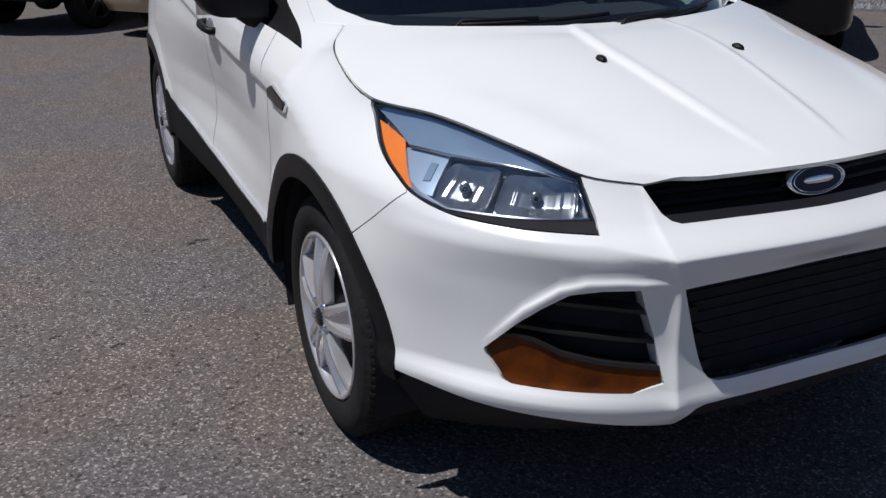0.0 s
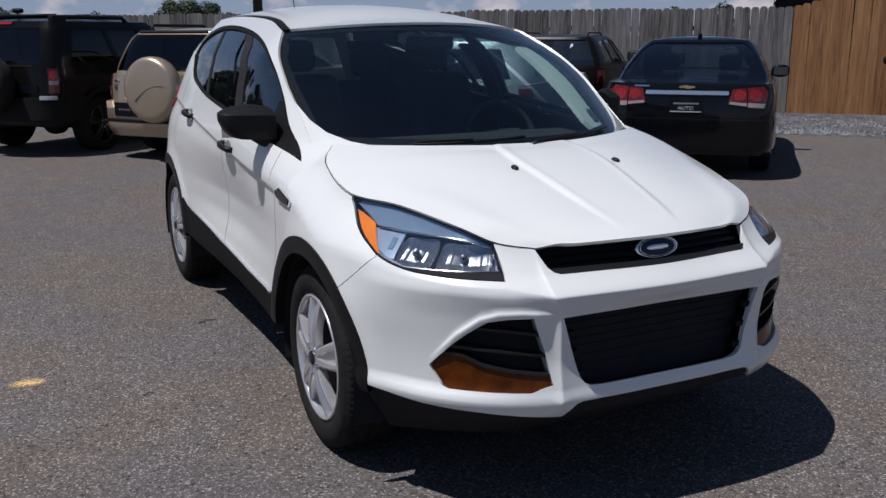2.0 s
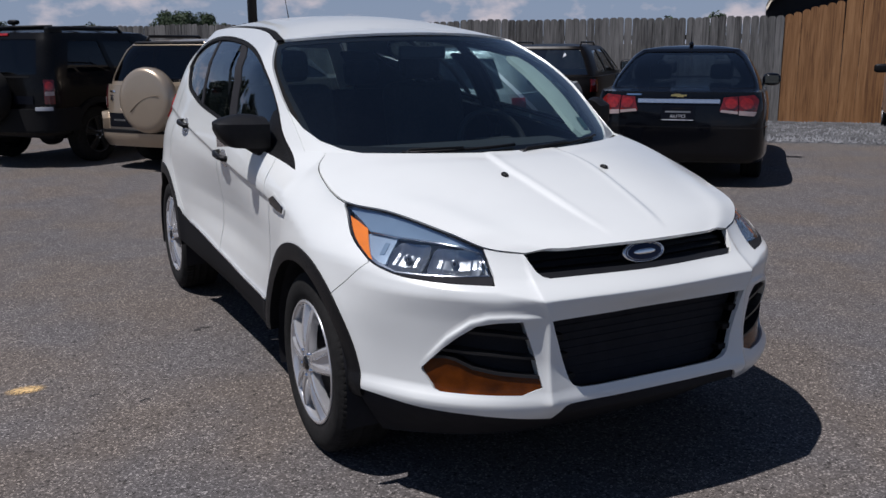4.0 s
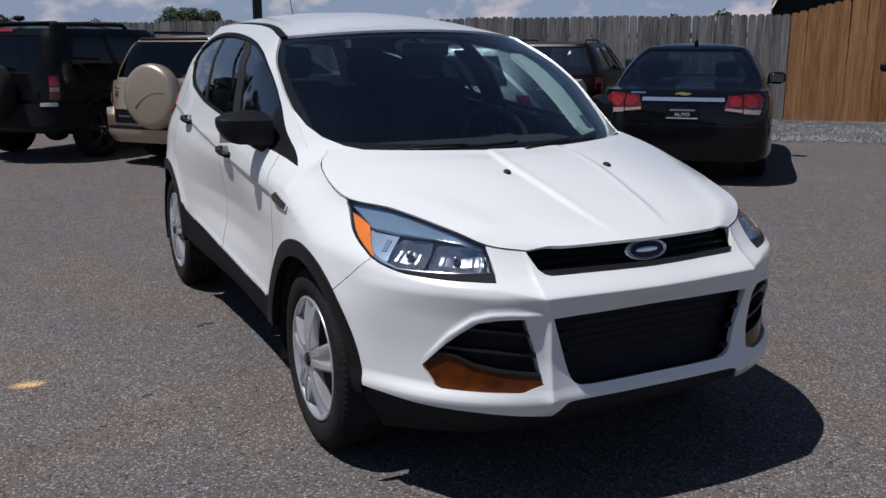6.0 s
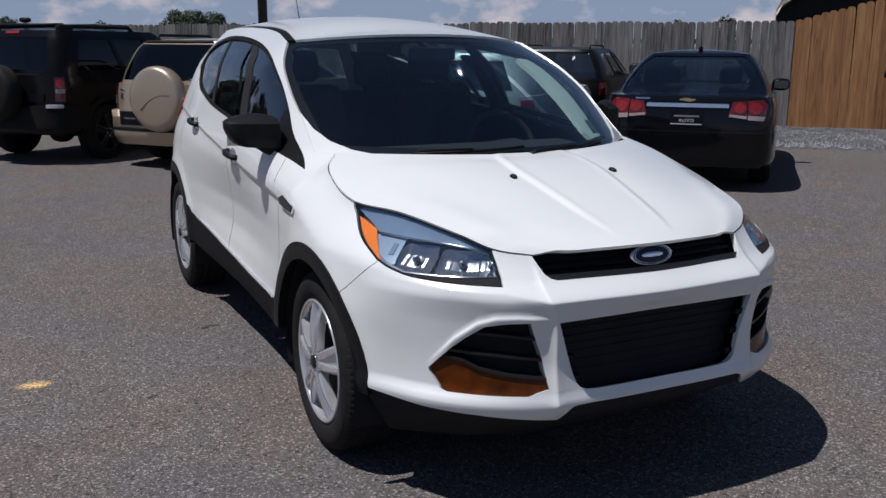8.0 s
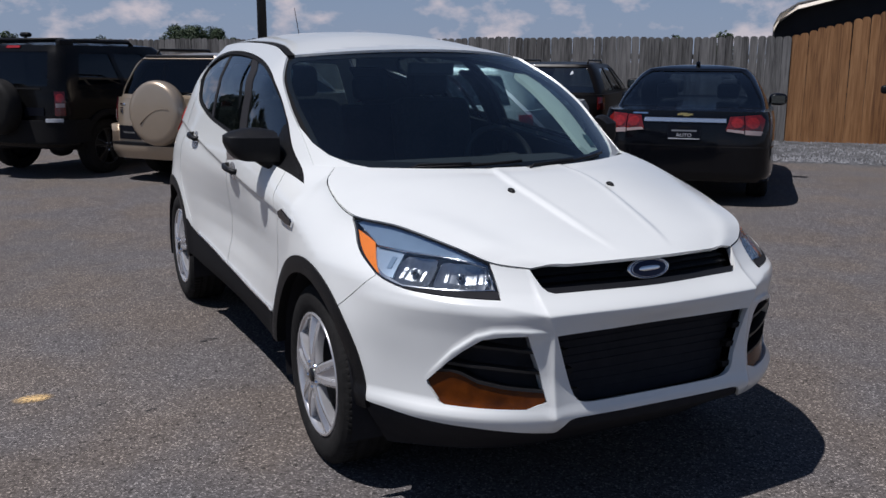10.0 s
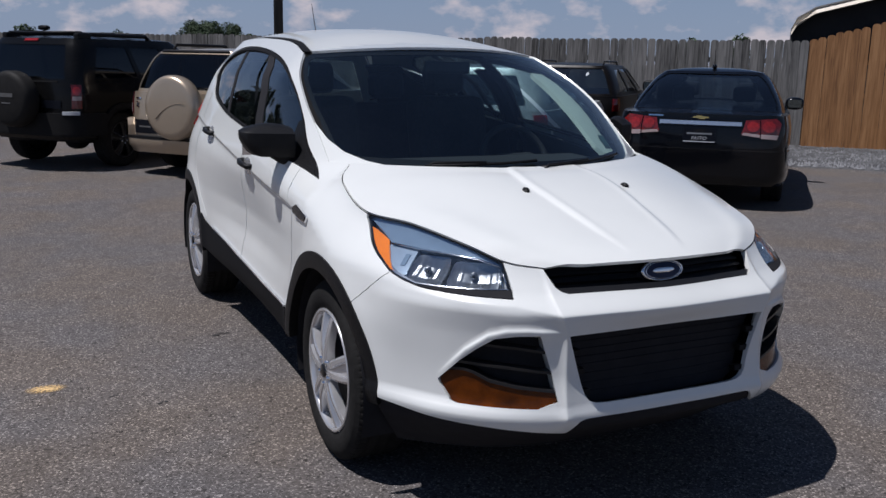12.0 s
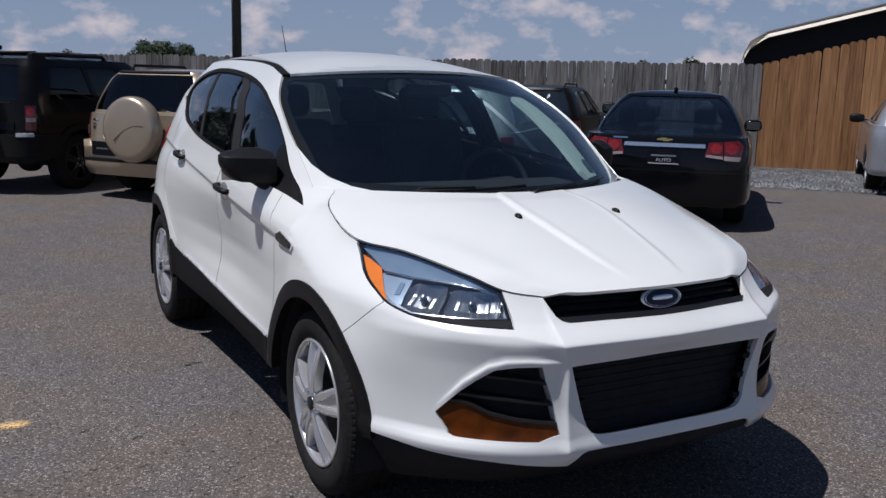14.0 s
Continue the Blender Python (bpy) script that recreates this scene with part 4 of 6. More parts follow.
# ---------- hood washer nozzles, wipers, antenna ----------
for sd in (-1, 1):
    p0 = Vector(hood([.357], [sd * .278])[0])
    bm = bmesh.new()
    bmesh.ops.create_uvsphere(bm, u_segments=14, v_segments=8, radius=1, matrix=Matrix.Translation(p0 + Vector((0, 0, .004))) @ pose(0, 0, 0, 12, 0, sd * 6) @ Matrix.Diagonal((.013, .020, .010, 1)))
    part("washer_nozzle", bm, M_PLASTIC, suv, "small black washer nozzle")
for a0_, a1_, v1_ in ((-.60, -.02, .055), (-.02, .66, .045)):
    pts_ = [Vector(screen([v_], [a_])[0]) + Vector((0, -.004, .008)) for a_, v_ in zip(np.linspace(a0_, a1_, 9), np.linspace(.012, v1_, 9))]
    wip = part("wiper", tube(pts_, .006, 8), M_PLASTIC, suv, "black wiper blade")
    part("wiper_arm", tube([pts_[0] + Vector((0, -.02, -.008)), pts_[0] + Vector((.03, -.008, .010)), pts_[4] + Vector((0, -.004, .008))], .006, 8), M_PLASTIC, wip)
part("antenna", tube([(0, 2.92, 1.655), (0, 2.93, 1.675), (0, 3.02, 1.86)], .005, 8, taper=.002), M_PLASTIC, suv, "thin black roof aerial")
cowl = [(-.93, -.012), (.93, -.012), (.93, .03), (-.93, .03)]
skin("cowl", sheet(scr, cowl, step=.03, lip=.02, push=-.016), M_FRIT, suv, "black cowl panel")

# ---------- mirrors, handles, vents ----------
for sd in (-1, 1):
    wide, raised = (1.0, 0.0) if sd < 0 else (.44, .015)
    bm = bmesh.new()
    us, rings = np.linspace(0, 1, 18), []
    for u in us:
        taper = (1 - max(0, (u - .62) / .38) ** 2.6) ** .5 if u < 1 else .10
        zb, zt = raised + 1.086 + .012 * u + .075 * max(0, (u - .62) / .38) ** 2.2, raised + 1.196 + .004 * u
        dome, xo, yo = .036 * math.sin(math.pi * min(1, .18 + .80 * u)) ** .8, .838 + .216 * u * wide, .575 + .030 * u
        sec = [(0.010, zb + .004), (0, zb + .014), (-.004, (zb + zt) / 2), (.0, zt - .003), (.006, zt)]
        sec += [(.006 + .020 * k, zt + dome * math.sin(math.pi / 2 * k / 4)) for k in (1, 2, 3, 4)]
        sec += [(.108, zt + dome * .9), (.118, zt), (.118, zb + .012), (.104, zb)]
        yc = .06
        rings.append([bm.verts.new((sd * xo, yo + yc + (y_ - yc) * max(.25, taper), z_)) for y_, z_ in sec])
    for a, b in zip(rings, rings[1:]):
        for k in range(len(a)):
            q = (a[k], a[(k + 1) % len(a)], b[(k + 1) % len(a)], b[k])
            bm.faces.new(q)
    bm.faces.new(rings[0])
    bm.faces.new(rings[-1])
    bmesh.ops.recalc_face_normals(bm, faces=bm.faces)
    mir = shade(part("door_mirror", bm, M_PLASTIC, suv, "black plastic door mirror"), 40)
    bm = tube([(sd * .80, .63, 1.070), (sd * .84, .635, 1.078), (sd * .88, .64, 1.094), (sd * .91, .645, 1.115)], .032, 12)
    part("mirror_foot", bm, M_PLASTIC, mir)
    part("mirror_glass", box_bm(.16 * wide, .004, .11, Matrix.Translation((sd * (.85 + .10 * wide), .712, 1.150)) @ pose(0, 0, 0, 0, 0, sd * 8), .0018), M_CHROME, mir, "mirror glass")
    sail = [(1.842, 1.040), (2.055, 1.138), (2.20, 1.250), (2.225, 1.24), (2.215, 1.12), (2.19, 1.088)]
    skin("mirror_sail", sheet(body, sail, step=.03, lip=.01, push=-.010, side=sd), M_PLASTIC, suv, "black plastic corner behind the pillar")
    for y_, z_ in ((1.16, 1.006), (2.13, 1.084)):
        px_ = float(body([Y_S(y_)], [z_])[0, 0])
        bm = tube([(sd * (px_ - .02), y_ - .085, z_ - .008), (sd * (px_ + .020), y_ - .078, z_ - .006), (sd * (px_ + .030), y_ - .03, z_), (sd * (px_ + .030), y_ + .03, z_ + .004), (sd * (px_ + .022), y_ + .072, z_ + .008), (sd * (px_ - .02), y_ + .085, z_ + .010)], .0135, 12)
        h_ = part("door_handle", bm, M_PLASTIC, suv, "black grip handle")
        # no recess here: a flat silver disc gives the cup's grey shading
        skin("cup_shade", sheet(body, [(Y_S(y_) + .075 * math.cos(k), z_ - .012 + .042 * math.sin(k)) for k in np.linspace(0, 6.28, 24, endpoint=False)], step=.02, lip=.01, push=.0015, side=sd), M_SILVER, h_, "flat silver disc for the shaded cup behind the grip")
    vent = skin("fender_vent", sheet(body, [(1.705, .884), (1.694, .905), (1.712, .914), (1.835, .938), (1.892, .918), (1.878, .900), (1.775, .885)], step=.015, lip=.012, push=.010, side=sd), M_CHROME, suv, "chrome edged fender vent")
    skin("vent_insert", sheet(body, [(1.711, .889), (1.702, .905), (1.716, .911), (1.833, .934), (1.882, .9175), (1.872, .904), (1.775, .890)], step=.015, lip=.004, push=.0125, side=sd), M_GLOSSBLACK, vent, "black vent insert")
    # door pillars seen behind the glass
    for mid_, hw_ in (([(3.11, .95), (3.14, 1.19), (3.18, 1.36), (3.22, 1.50)], .075), ([(3.56, 1.05), (3.62, 1.22), (3.72, 1.375), (3.86, 1.50)], .05)):
        cover = [(a_ - hw_, b_) for a_, b_ in mid_] + [(a_ + hw_, b_) for a_, b_ in mid_[::-1]]
        skin("pillar_cover", sheet(body, cover, step=.05, lip=.02, push=-.055, side=sd), M_DARK, suv, "dark inner pillar cover")
    card = [(2.02, .55), (2.02, 1.02), (2.1, 1.066), (2.8, 1.132), (3.42, 1.182), (3.9, 1.25), (3.9, .75), (3.5, .55)]
    skin("door_card", sheet(body, card, step=.06, lip=.02, push=-.05, side=sd), M_DASH, suv, "dark inner door panel")
    skin("quarter_trim", sheet(body, [(4.06, .9), (4.9, .9), (4.9, 1.5), (4.42, 1.5), (4.36, 1.42), (4.2, 1.36), (4.06, 1.30)], step=.06, lip=.02, push=-.05, side=sd), M_DASH, suv, "dark inner quarter panel")
    upright = [(3.12, 1.05), (3.14, 1.2), (3.18, 1.36), (3.22, 1.52)]
    for mid_, hw_ in ((upright if sd > 0 else [(2.66, 1.12), (2.72, 1.19), (2.83, 1.346), (3.04, 1.47), (3.28, 1.545)], .062), ([(3.40, 1.17), (3.44, 1.22), (3.56, 1.375), (3.70, 1.46), (3.87, 1.545)], .022)):
        post = [(a_ - hw_, b_) for a_, b_ in mid_] + [(a_ + hw_, b_) for a_, b_ in mid_[::-1]]
        skin("window_post", sheet(body, post, step=.04, lip=.01, push=-.0125, side=sd), M_DARK, suv, "matt black window post")
    skin("door_gap_trim", sheet(body, [(2.0, .475), (2.4, .482), (2.955, .504), (3.55, .548), (3.55, .554), (2.955, .510), (2.4, .488), (2.0, .481)], step=.03, lip=.01, push=.012, side=sd), M_SILVER, suv, "bright lower door edge")

# ---------- wheels ----------
def wheel(parent, x, y, side, R=.345, rim=.236, width=.225, spokes=5, mat_rim=None, zc=None):
    """Tyre with a grooved tread, and a rim with forked spokes and a hub. x: the outer face."""
    m = Matrix.Translation((x, y, zc or R)) @ Matrix.Diagonal((side, 1, 1, 1))
    w = width
    sides = [(rim - .012, -.03), (rim + .004, -.006), (rim + .03, .004), (rim + .06, .006), (R - .03, .0), (R - .012, -.012)]
    tread = []
    for h in np.linspace(-.022, -w + .022, 13):
        g = .008 if int(round((-.022 - h) / (w - .044) * 12)) in (3, 6, 9) else 0
        tread.append((R - .001 - g - .004 * abs((h + w / 2) / (w / 2)) ** 3, h))
    prof = sides + tread + [(R - .012, -w + .012), (R - .03, -w), (rim, -w + .01)]
    bm = bmesh.new()
    n = 252
    rings = []
    for k in range(n):
        a = 2 * math.pi * k / n
        ring = []
        for j, (r, h) in enumerate(prof):
            if 5 <= j <= 8 and k % 3 == 0:
                r -= (.001, .004, .005, .005)[j - 5]
            ring.append(bm.verts.new(m @ Vector((h, r * math.cos(a), r * math.sin(a)))))
        rings.append(ring)
    for k in range(n):
        p, q = rings[k], rings[(k + 1) % n]
        for j in range(len(prof) - 1):
            f = bm.faces.new((p[j], p[j + 1], q[j + 1], q[j]) if side > 0 else (q[j], q[j + 1], p[j + 1], p[j]))
            f.smooth = not (4 <= j <= 8)
    ty = part("wheel", bm, M_RUBBER, parent, "black tyre on a silver wheel")
    mr = mat_rim or M_SILVER
    part("rim", lathe([(rim - .002, -.012), (rim + .002, -.004), (rim - .004, .0), (rim - .014, -.004), (rim - .018, -.022), (rim - .022, -.10), (rim - .03, -.16)], 64, m), mr, ty, "silver rim")
    part("brake_disc", lathe([(.001, -.085), (rim * .70, -.085), (rim * .72, -.092), (rim - .025, -.15)], 40, m), M_DARK, ty)
    sp = []
    k = rim / .228
    me = None
    for i in range(spokes):
        a = 360 * i / spokes + 90
        if me is None:
            bm = bmesh.new()
            # a broad spoke, split towards the rim by a sunk wedge between two raised edges
            rows = []
            for r, hw, gw, sunk_by, lift in ((.020, .013, .05, .0, .012), (.050, .029, .08, .0, .012), (.078, .034, .12, .005, .014), (.110, .039, .24, .013, .014), (.145, .044, .38, .019, .010), (.185, .050, .46, .022, .002), (.212, .054, .50, .022, -.004), (.226, .056, .52, .020, -.008)):
                line = ((-1, -.034), (-.98, -.004), (-.80, .001), (-gw - .10, .0), (-gw, -sunk_by * .85), (0, -sunk_by), (gw, -sunk_by * .85), (gw + .10, .0), (.80, .001), (.98, -.004), (1, -.034))
                rows.append([bm.verts.new((lift + dx_, r * k, q * hw * k)) for q, dx_ in line])
            for a_, b_ in zip(rows, rows[1:]):
                for n_ in range(10):
                    bm.faces.new((a_[n_], a_[n_ + 1], b_[n_ + 1], b_[n_]))
            bmesh.ops.recalc_face_normals(bm, faces=bm.faces)
            me = bpy.data.meshes.new("spoke")
            bm.to_mesh(me)
            bm.free()
            me.materials.append(mr)
            me.polygons.foreach_set("use_smooth", [True] * len(me.polygons))
            me.set_sharp_from_angle(angle=radians(28))
        s_ = new("spoke", me)
        s_.parent = ty
        s_.matrix_basis = m @ pose(0, 0, 0, a, 0, 0)
    part("hub_cap", lathe([(.001, .022), (.020, .021), (.026, .017), (.029, .004)][::-1] if side < 0 else [(.001, .022), (.020, .021), (.026, .017), (.029, .004)], 24, m), M_GLOSSBLACK, ty, "dark hub cap")
    for i in range(5):
        a = radians(72 * i + 54)
        bm = lathe([(.001, .004), (.008, .002), (.010, -.012)], 10, m @ Matrix.Translation((.016, .050 * math.cos(a), .050 * math.sin(a))))
        part("lug_nut", bm, M_CHROME, ty)
    return ty


for sd in (-1, 1):
    for y0 in (0, 2.69):
        wheel(suv, sd * .893, y0, sd)

# ---------- cabin ----------
def seat(x, y, w=.52):
    s_ = part("seat", box_bm(w, .52, .20, Matrix.Translation((x, y - .22, .72)), .06, 3), M_SEAT, suv, "charcoal cloth seat")
    part("backrest", box_bm(w * .94, .16, .62 if y < 2 else .54, Matrix.Translation((x, y + .10, 1.0 if y < 2 else .96)) @ pose(0, 0, 0, -14, 0, 0), .07, 3), M_SEAT, s_)
    part("headrest", box_bm(.25, .10, .17, Matrix.Translation((x, y + .20, 1.40 if y < 2 else 1.33)) @ pose(0, 0, 0, -10, 0, 0), .045, 3), M_SEAT, s_)
    return s_


for x_ in (-.40, .40):
    seat(x_, 1.55)
    seat(x_, 2.45, .6)
part("dashboard", box_bm(1.34, .50, .30, Matrix.Translation((0, .48, .92)), .09, 4), M_DASH, suv, "dark dashboard")
bm = lathe([(.185 + .015 * math.cos(k), .015 * math.sin(k)) for k in np.linspace(0, 6.28, 12, endpoint=False)], 40, Matrix.Translation((.37, .82, 1.015)) @ pose(0, 0, 0, 0, 0, 90) @ pose(0, 0, 0, 0, 25, 0), closed=True)
sw = part("steering_wheel", bm, M_DASH, suv, "dark steering wheel")
part("wheel_boss", box_bm(.22, .05, .10, Matrix.Translation((.37, .83, 1.010)) @ pose(0, 0, 0, 25, 0, 0), .02), M_DASH, sw)
part("cabin_floor", box_bm(1.5, 2.9, .05, Matrix.Translation((0, 1.8, .74)), .01), M_DARK, suv)
part("inner_mirror", box_bm(.24, .03, .06, Matrix.Translation((0, .86, 1.475)), .012), M_DASH, suv, "rear view mirror")
M_TRIM = mat("pillar_trim", (.42, .49, .44), .8, vary=.06)
for sd in (-1, 1):
    tri = lambda a, v: screen(v, a) + np.array([0, .05, -.035])
    skin("pillar_trim", sheet(tri, [(.66, .16), (.685, .10), (.84, .10), (.90, .80), (.88, .86), (.74, .86), (.705, .80), (.665, .5)] if sd > 0 else [(.945, .10), (.97, .10), (.97, .95), (.945, .95)], step=.05, lip=.02, side=sd), M_TRIM, suv, "light grey inner pillar trim")
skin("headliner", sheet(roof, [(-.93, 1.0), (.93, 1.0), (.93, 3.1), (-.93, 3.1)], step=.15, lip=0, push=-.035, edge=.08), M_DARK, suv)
tri = lambda a, v: screen(v, a) + np.array([0, .05, -.035])
skin("sticker", sheet(tri, [(.755, .14), (.825, .13), (.835, .215), (.765, .23)], step=.04, lip=0, push=.006), mat("sticker_paper", (.03, .075, .07), .6), suv, "small green windscreen sticker")


# ---------- the other vehicles: rear bumper at the local origin, nose to +y ----------
def wrap(L, W, y0, levels, rear, flank, front, squash=1.0):
    """Skin round a vehicle from the middle of its rear (s = 0) along the right side to the middle of its front.
    rear, flank and front: how far it leans in at each of the levels."""
    h = W / 2
    c = squash
    plan = catmull([(0, y0), (h * .45, y0 + .012 * c), (h * .78, y0 + .05 * c), (h * .93, y0 + .14 * c), (h, y0 + .38 * c), (h, y0 + L * .5),
                    (h * .99, y0 + L - .75), (h * .88, y0 + L - .26), (h * .5, y0 + L - .05), (0, y0 + L)], 320)
    ps = np.r_[0, np.cumsum(np.linalg.norm(np.diff(plan, axis=0), axis=1))]
    s_of = lambda y: float(np.interp(y, plan[:, 1], ps))

    def fn(s, z):
        """Each level is the plan shrunk between its own rear, front and flank."""
        s, z = np.asarray(s, float).ravel(), np.asarray(z, float).ravel()
        q = np.abs(s)
        k = (np.interp(q, ps, plan[:, 1]) - y0) / L
        ra, fa, wa = hermite(levels, rear, z), hermite(levels, front, z), hermite(levels, flank, z)
        x = np.interp(q, ps, plan[:, 0]) * (h - wa) / h
        y = y0 + ra + k * (L - ra - fa)
        return np.c_[x * np.where(s < 0, -1, 1), y, z]

    return fn, s_of, float(ps[-1])


def lid(fn, end, z, crown, bm=None, n=90):
    """A domed cover over the outline of fn at height z."""
    s = np.linspace(-end, end, n)
    e = fn(s, np.full(n, z))
    c = e.mean(0)

    def f(u, v):
        p = fn(u, np.full(len(u), z))
        k = np.cos(v * math.pi / 2)[:, None]
        q = c + (p - c) * k
        q[:, 2] = z + crown * np.sin(v * math.pi / 2) ** 1.0 * (1 - .0 * v)
        q[:, 2] = z + crown * (1 - k[:, 0] ** 2.5)
        return q

    return grid_mesh(f, s, np.linspace(0, 1, 10))


def vehicle(name, label, m, L, W, low, up, paint, wheels, rear_win, side_win, R=.345, belt=1.0, roof=1.6, y_up=(.1, 3.0), group="", rim_mat=None, crown=.05, tint=None, flare=False):
    """Body with wheel arches, greenhouse with glazed openings, roof, four wheels. Returns the root and the two skins."""
    root = thing(name, m, label, "car", group)
    lv, rr, fl, fr = low
    fn, so, end = wrap(L, W, 0, lv, rr, fl, fr)
    arches = []
    for y in wheels:
        for sg in (1, -1):
            arches.append([(sg * (so(y) + (R + .06) * math.cos(a)), R + (R + .06) * math.sin(a)) for a in np.linspace(0, 2 * math.pi, 28, endpoint=False)])
    z0 = lv[0] + .04
    out = [(-end, z0), (end, z0), (end, belt), (-end, belt)]
    skin("body", sheet(fn, out, arches, step=.07, edge=.05, lip=.03), paint, root)
    part("bonnet", lid(fn, end, belt - .001, .05), paint, root)
    uv, ur, uf, uw = up
    gfn, gso, gend = wrap(y_up[1] - y_up[0], W - .03, y_up[0], uv, ur, uf, uw, .8)
    wins = [[(s, z) for s, z in rear_win]]
    for poly in side_win:
        q = [(gso(y), z) for y, z in poly]
        wins += [q, [(-s, z) for s, z in q]]
    fw = [(gend - .66, belt + .05), (gend, belt + .05), (gend, roof - .06), (gend - .55, roof - .06)]
    wins += [fw, [(-s, z) for s, z in fw]]
    skin("cabin", sheet(gfn, [(-gend, belt - .02), (gend, belt - .02), (gend, roof), (-gend, roof)], wins, step=.06, edge=.04, lip=.02), paint, root)
    part("roof", lid(gfn, gend, roof, crown), paint, root)
    for w_ in wins:
        skin("window", sheet(gfn, w_, step=.08, edge=.05, lip=0, push=-.008), tint or M_TINT, root, "dark tinted glass")
    if flare:
        for y in wheels:
            for sg in (1, -1):
                ring = [(sg * (so(y) + q * math.cos(a)), R + q * math.sin(a)) for q, aa in ((R + .13, np.linspace(.1, 3.04, 20)), (R + .055, np.linspace(3.04, .1, 20))) for a in aa]
                skin("arch_flare", sheet(fn, ring[::sg], step=.05, edge=.04, push=.03, lip=.05), M_GREYPLASTIC, root, "dark plastic arch flare")
    part("underbody", box_bm(W * .72, L * .86, belt - .40, Matrix.Translation((0, L / 2, (belt + .40) / 2 - .06)), .04), M_DARK, root)
    for y in wheels:
        for sg in (1, -1):
            wheel(root, sg * (W / 2 - .02), y, sg, R=R, rim=R * .66, width=.22, mat_rim=rim_mat)
    return root, fn, so, gfn, gso


def strip(fn, name, pts, material, root, push=.006, lip=.02, label="", both=False, step=.05):
    ob = skin(name, sheet(fn, pts, step=step, edge=.03, push=push, lip=lip), material, root, label)
    if both:
        skin(name, sheet(fn, [(-s, z) for s, z in pts[::-1]], step=step, edge=.03, push=push, lip=lip), material, root, label)
    return ob


def rect(s0, s1, z0, z1):
    return [(s0, z0), (s1, z0), (s1, z1), (s0, z1)]


M_BLACKCAR = mat("black_car_paint", (.003, .0036, .0055), .14, coat=.28, vary=.1, scale=4, spec=.2)
M_DARKCAR = mat("dark_green_black_paint", (.0060, .0060, .0062), .27, coat=.10, vary=.15, scale=4, spec=.16)
M_BROWNCAR = mat("dark_brown_paint", (.007, .0058, .0052), .35, coat=.05, spec=.15, vary=.1, scale=4)
M_GOLD = mat("gold_car_paint", (.43, .35, .26), .34, metal=.55, coat=.6, vary=.03, scale=5)
M_PALECAR = mat("pale_car_paint", (.62, .65, .66), .3, metal=.15, coat=.8, vary=.03, scale=5)
M_SILVERCAR = mat("silver_car_paint", (.34, .36, .395), .3, metal=.4, coat=.8, vary=.03, scale=5)
M_GREYPLASTIC = mat("grey_plastic", (.011, .011, .0115), .65, spec=.13, vary=.12, scale=30)
M_COVER = mat("vinyl_cover", (.017, .0165, .016), .6, spec=.12, vary=.15, scale=12)
M_CLEARLAMP = mat("clear_lens", (.36, .28, .27), .15, vary=.1, scale=60, coat=.6)
M_PLATE = mat("dealer_plate", (.005, .006, .010), .3, spec=.15, vary=.1)
M_PRINT = mat("pale_print", (.55, .57, .60), .5, vary=.05)
M_DIMPRINT = mat("dim_print", (.16, .17, .19), .5, vary=.2, scale=90)
M_BOW = mat("gold_emblem", (.65, .48, .18), .25, metal=.8, vary=.05)
M_FAINT = mat("faint_print", (.09, .09, .09), .7, vary=.3, scale=60)
M_DARKRED = mat("dark_red_lens", (.10, .005, .005), .12, vary=.4, scale=40, coat=.5)
M_LENSRED = mat("deep_red_lens", (.15, .008, .007), .10, vary=.35, scale=30, coat=.7)
M_STRIP = mat("bright_strip", (.80, .81, .83), .16, metal=.85, vary=.03)
M_MIRROR = mat("dark_mirror", (.13, .15, .15), .1, metal=.9, vary=.05)
M_GROOVE = mat("shadowed_groove_paint", (.20, .155, .105), .5, vary=.1)
M_PRIVACY = glass_mat("privacy_glass", (.10, .11, .12), f0=.05)
M_STEEL = mat("alloy_grey", (.06, .06, .06), .35, metal=.8, vary=.06)

# black boxy suv with a soft spare cover and a roof rack
boxy_car, jf, _, jg, jgs = vehicle(
    "parked_suv", "black boxy suv with covered spare wheel and roof rack", pose(-1.77, 9.93, 0, 0, 0, -49), 4.4, 1.80,
    ([.36, .48, .70, .95, 1.12], [.05, .0, .0, .01, .03], [.04, .0, .0, .0, .02], [.1, .0, .0, .05, .15]),
    ([1.10, 1.20, 1.42, 1.62, 1.68], [.03, .05, .12, .20, .25], [.03, .04, .08, .13, .19], [.05, .15, .45, .7, .8]),
    M_DARKCAR, (.88, 3.52), [(-.70, 1.17), (.70, 1.17), (.68, 1.60), (-.68, 1.60)],
    [[(.42, 1.18), (1.25, 1.18), (1.25, 1.58), (.52, 1.58)], [(1.35, 1.17), (2.15, 1.17), (2.1, 1.58), (1.35, 1.58)], [(2.25, 1.17), (2.75, 1.17), (2.4, 1.56), (2.25, 1.56)]],
    R=.365, belt=1.12, roof=1.68, y_up=(.03, 3.15), rim_mat=M_STEEL, flare=True, tint=M_PRIVACY)
strip(jf, "rear_bumper", rect(-1.25, 1.25, .46, .74), M_GREYPLASTIC, boxy_car, .05, .06, "dark grey plastic bumper")
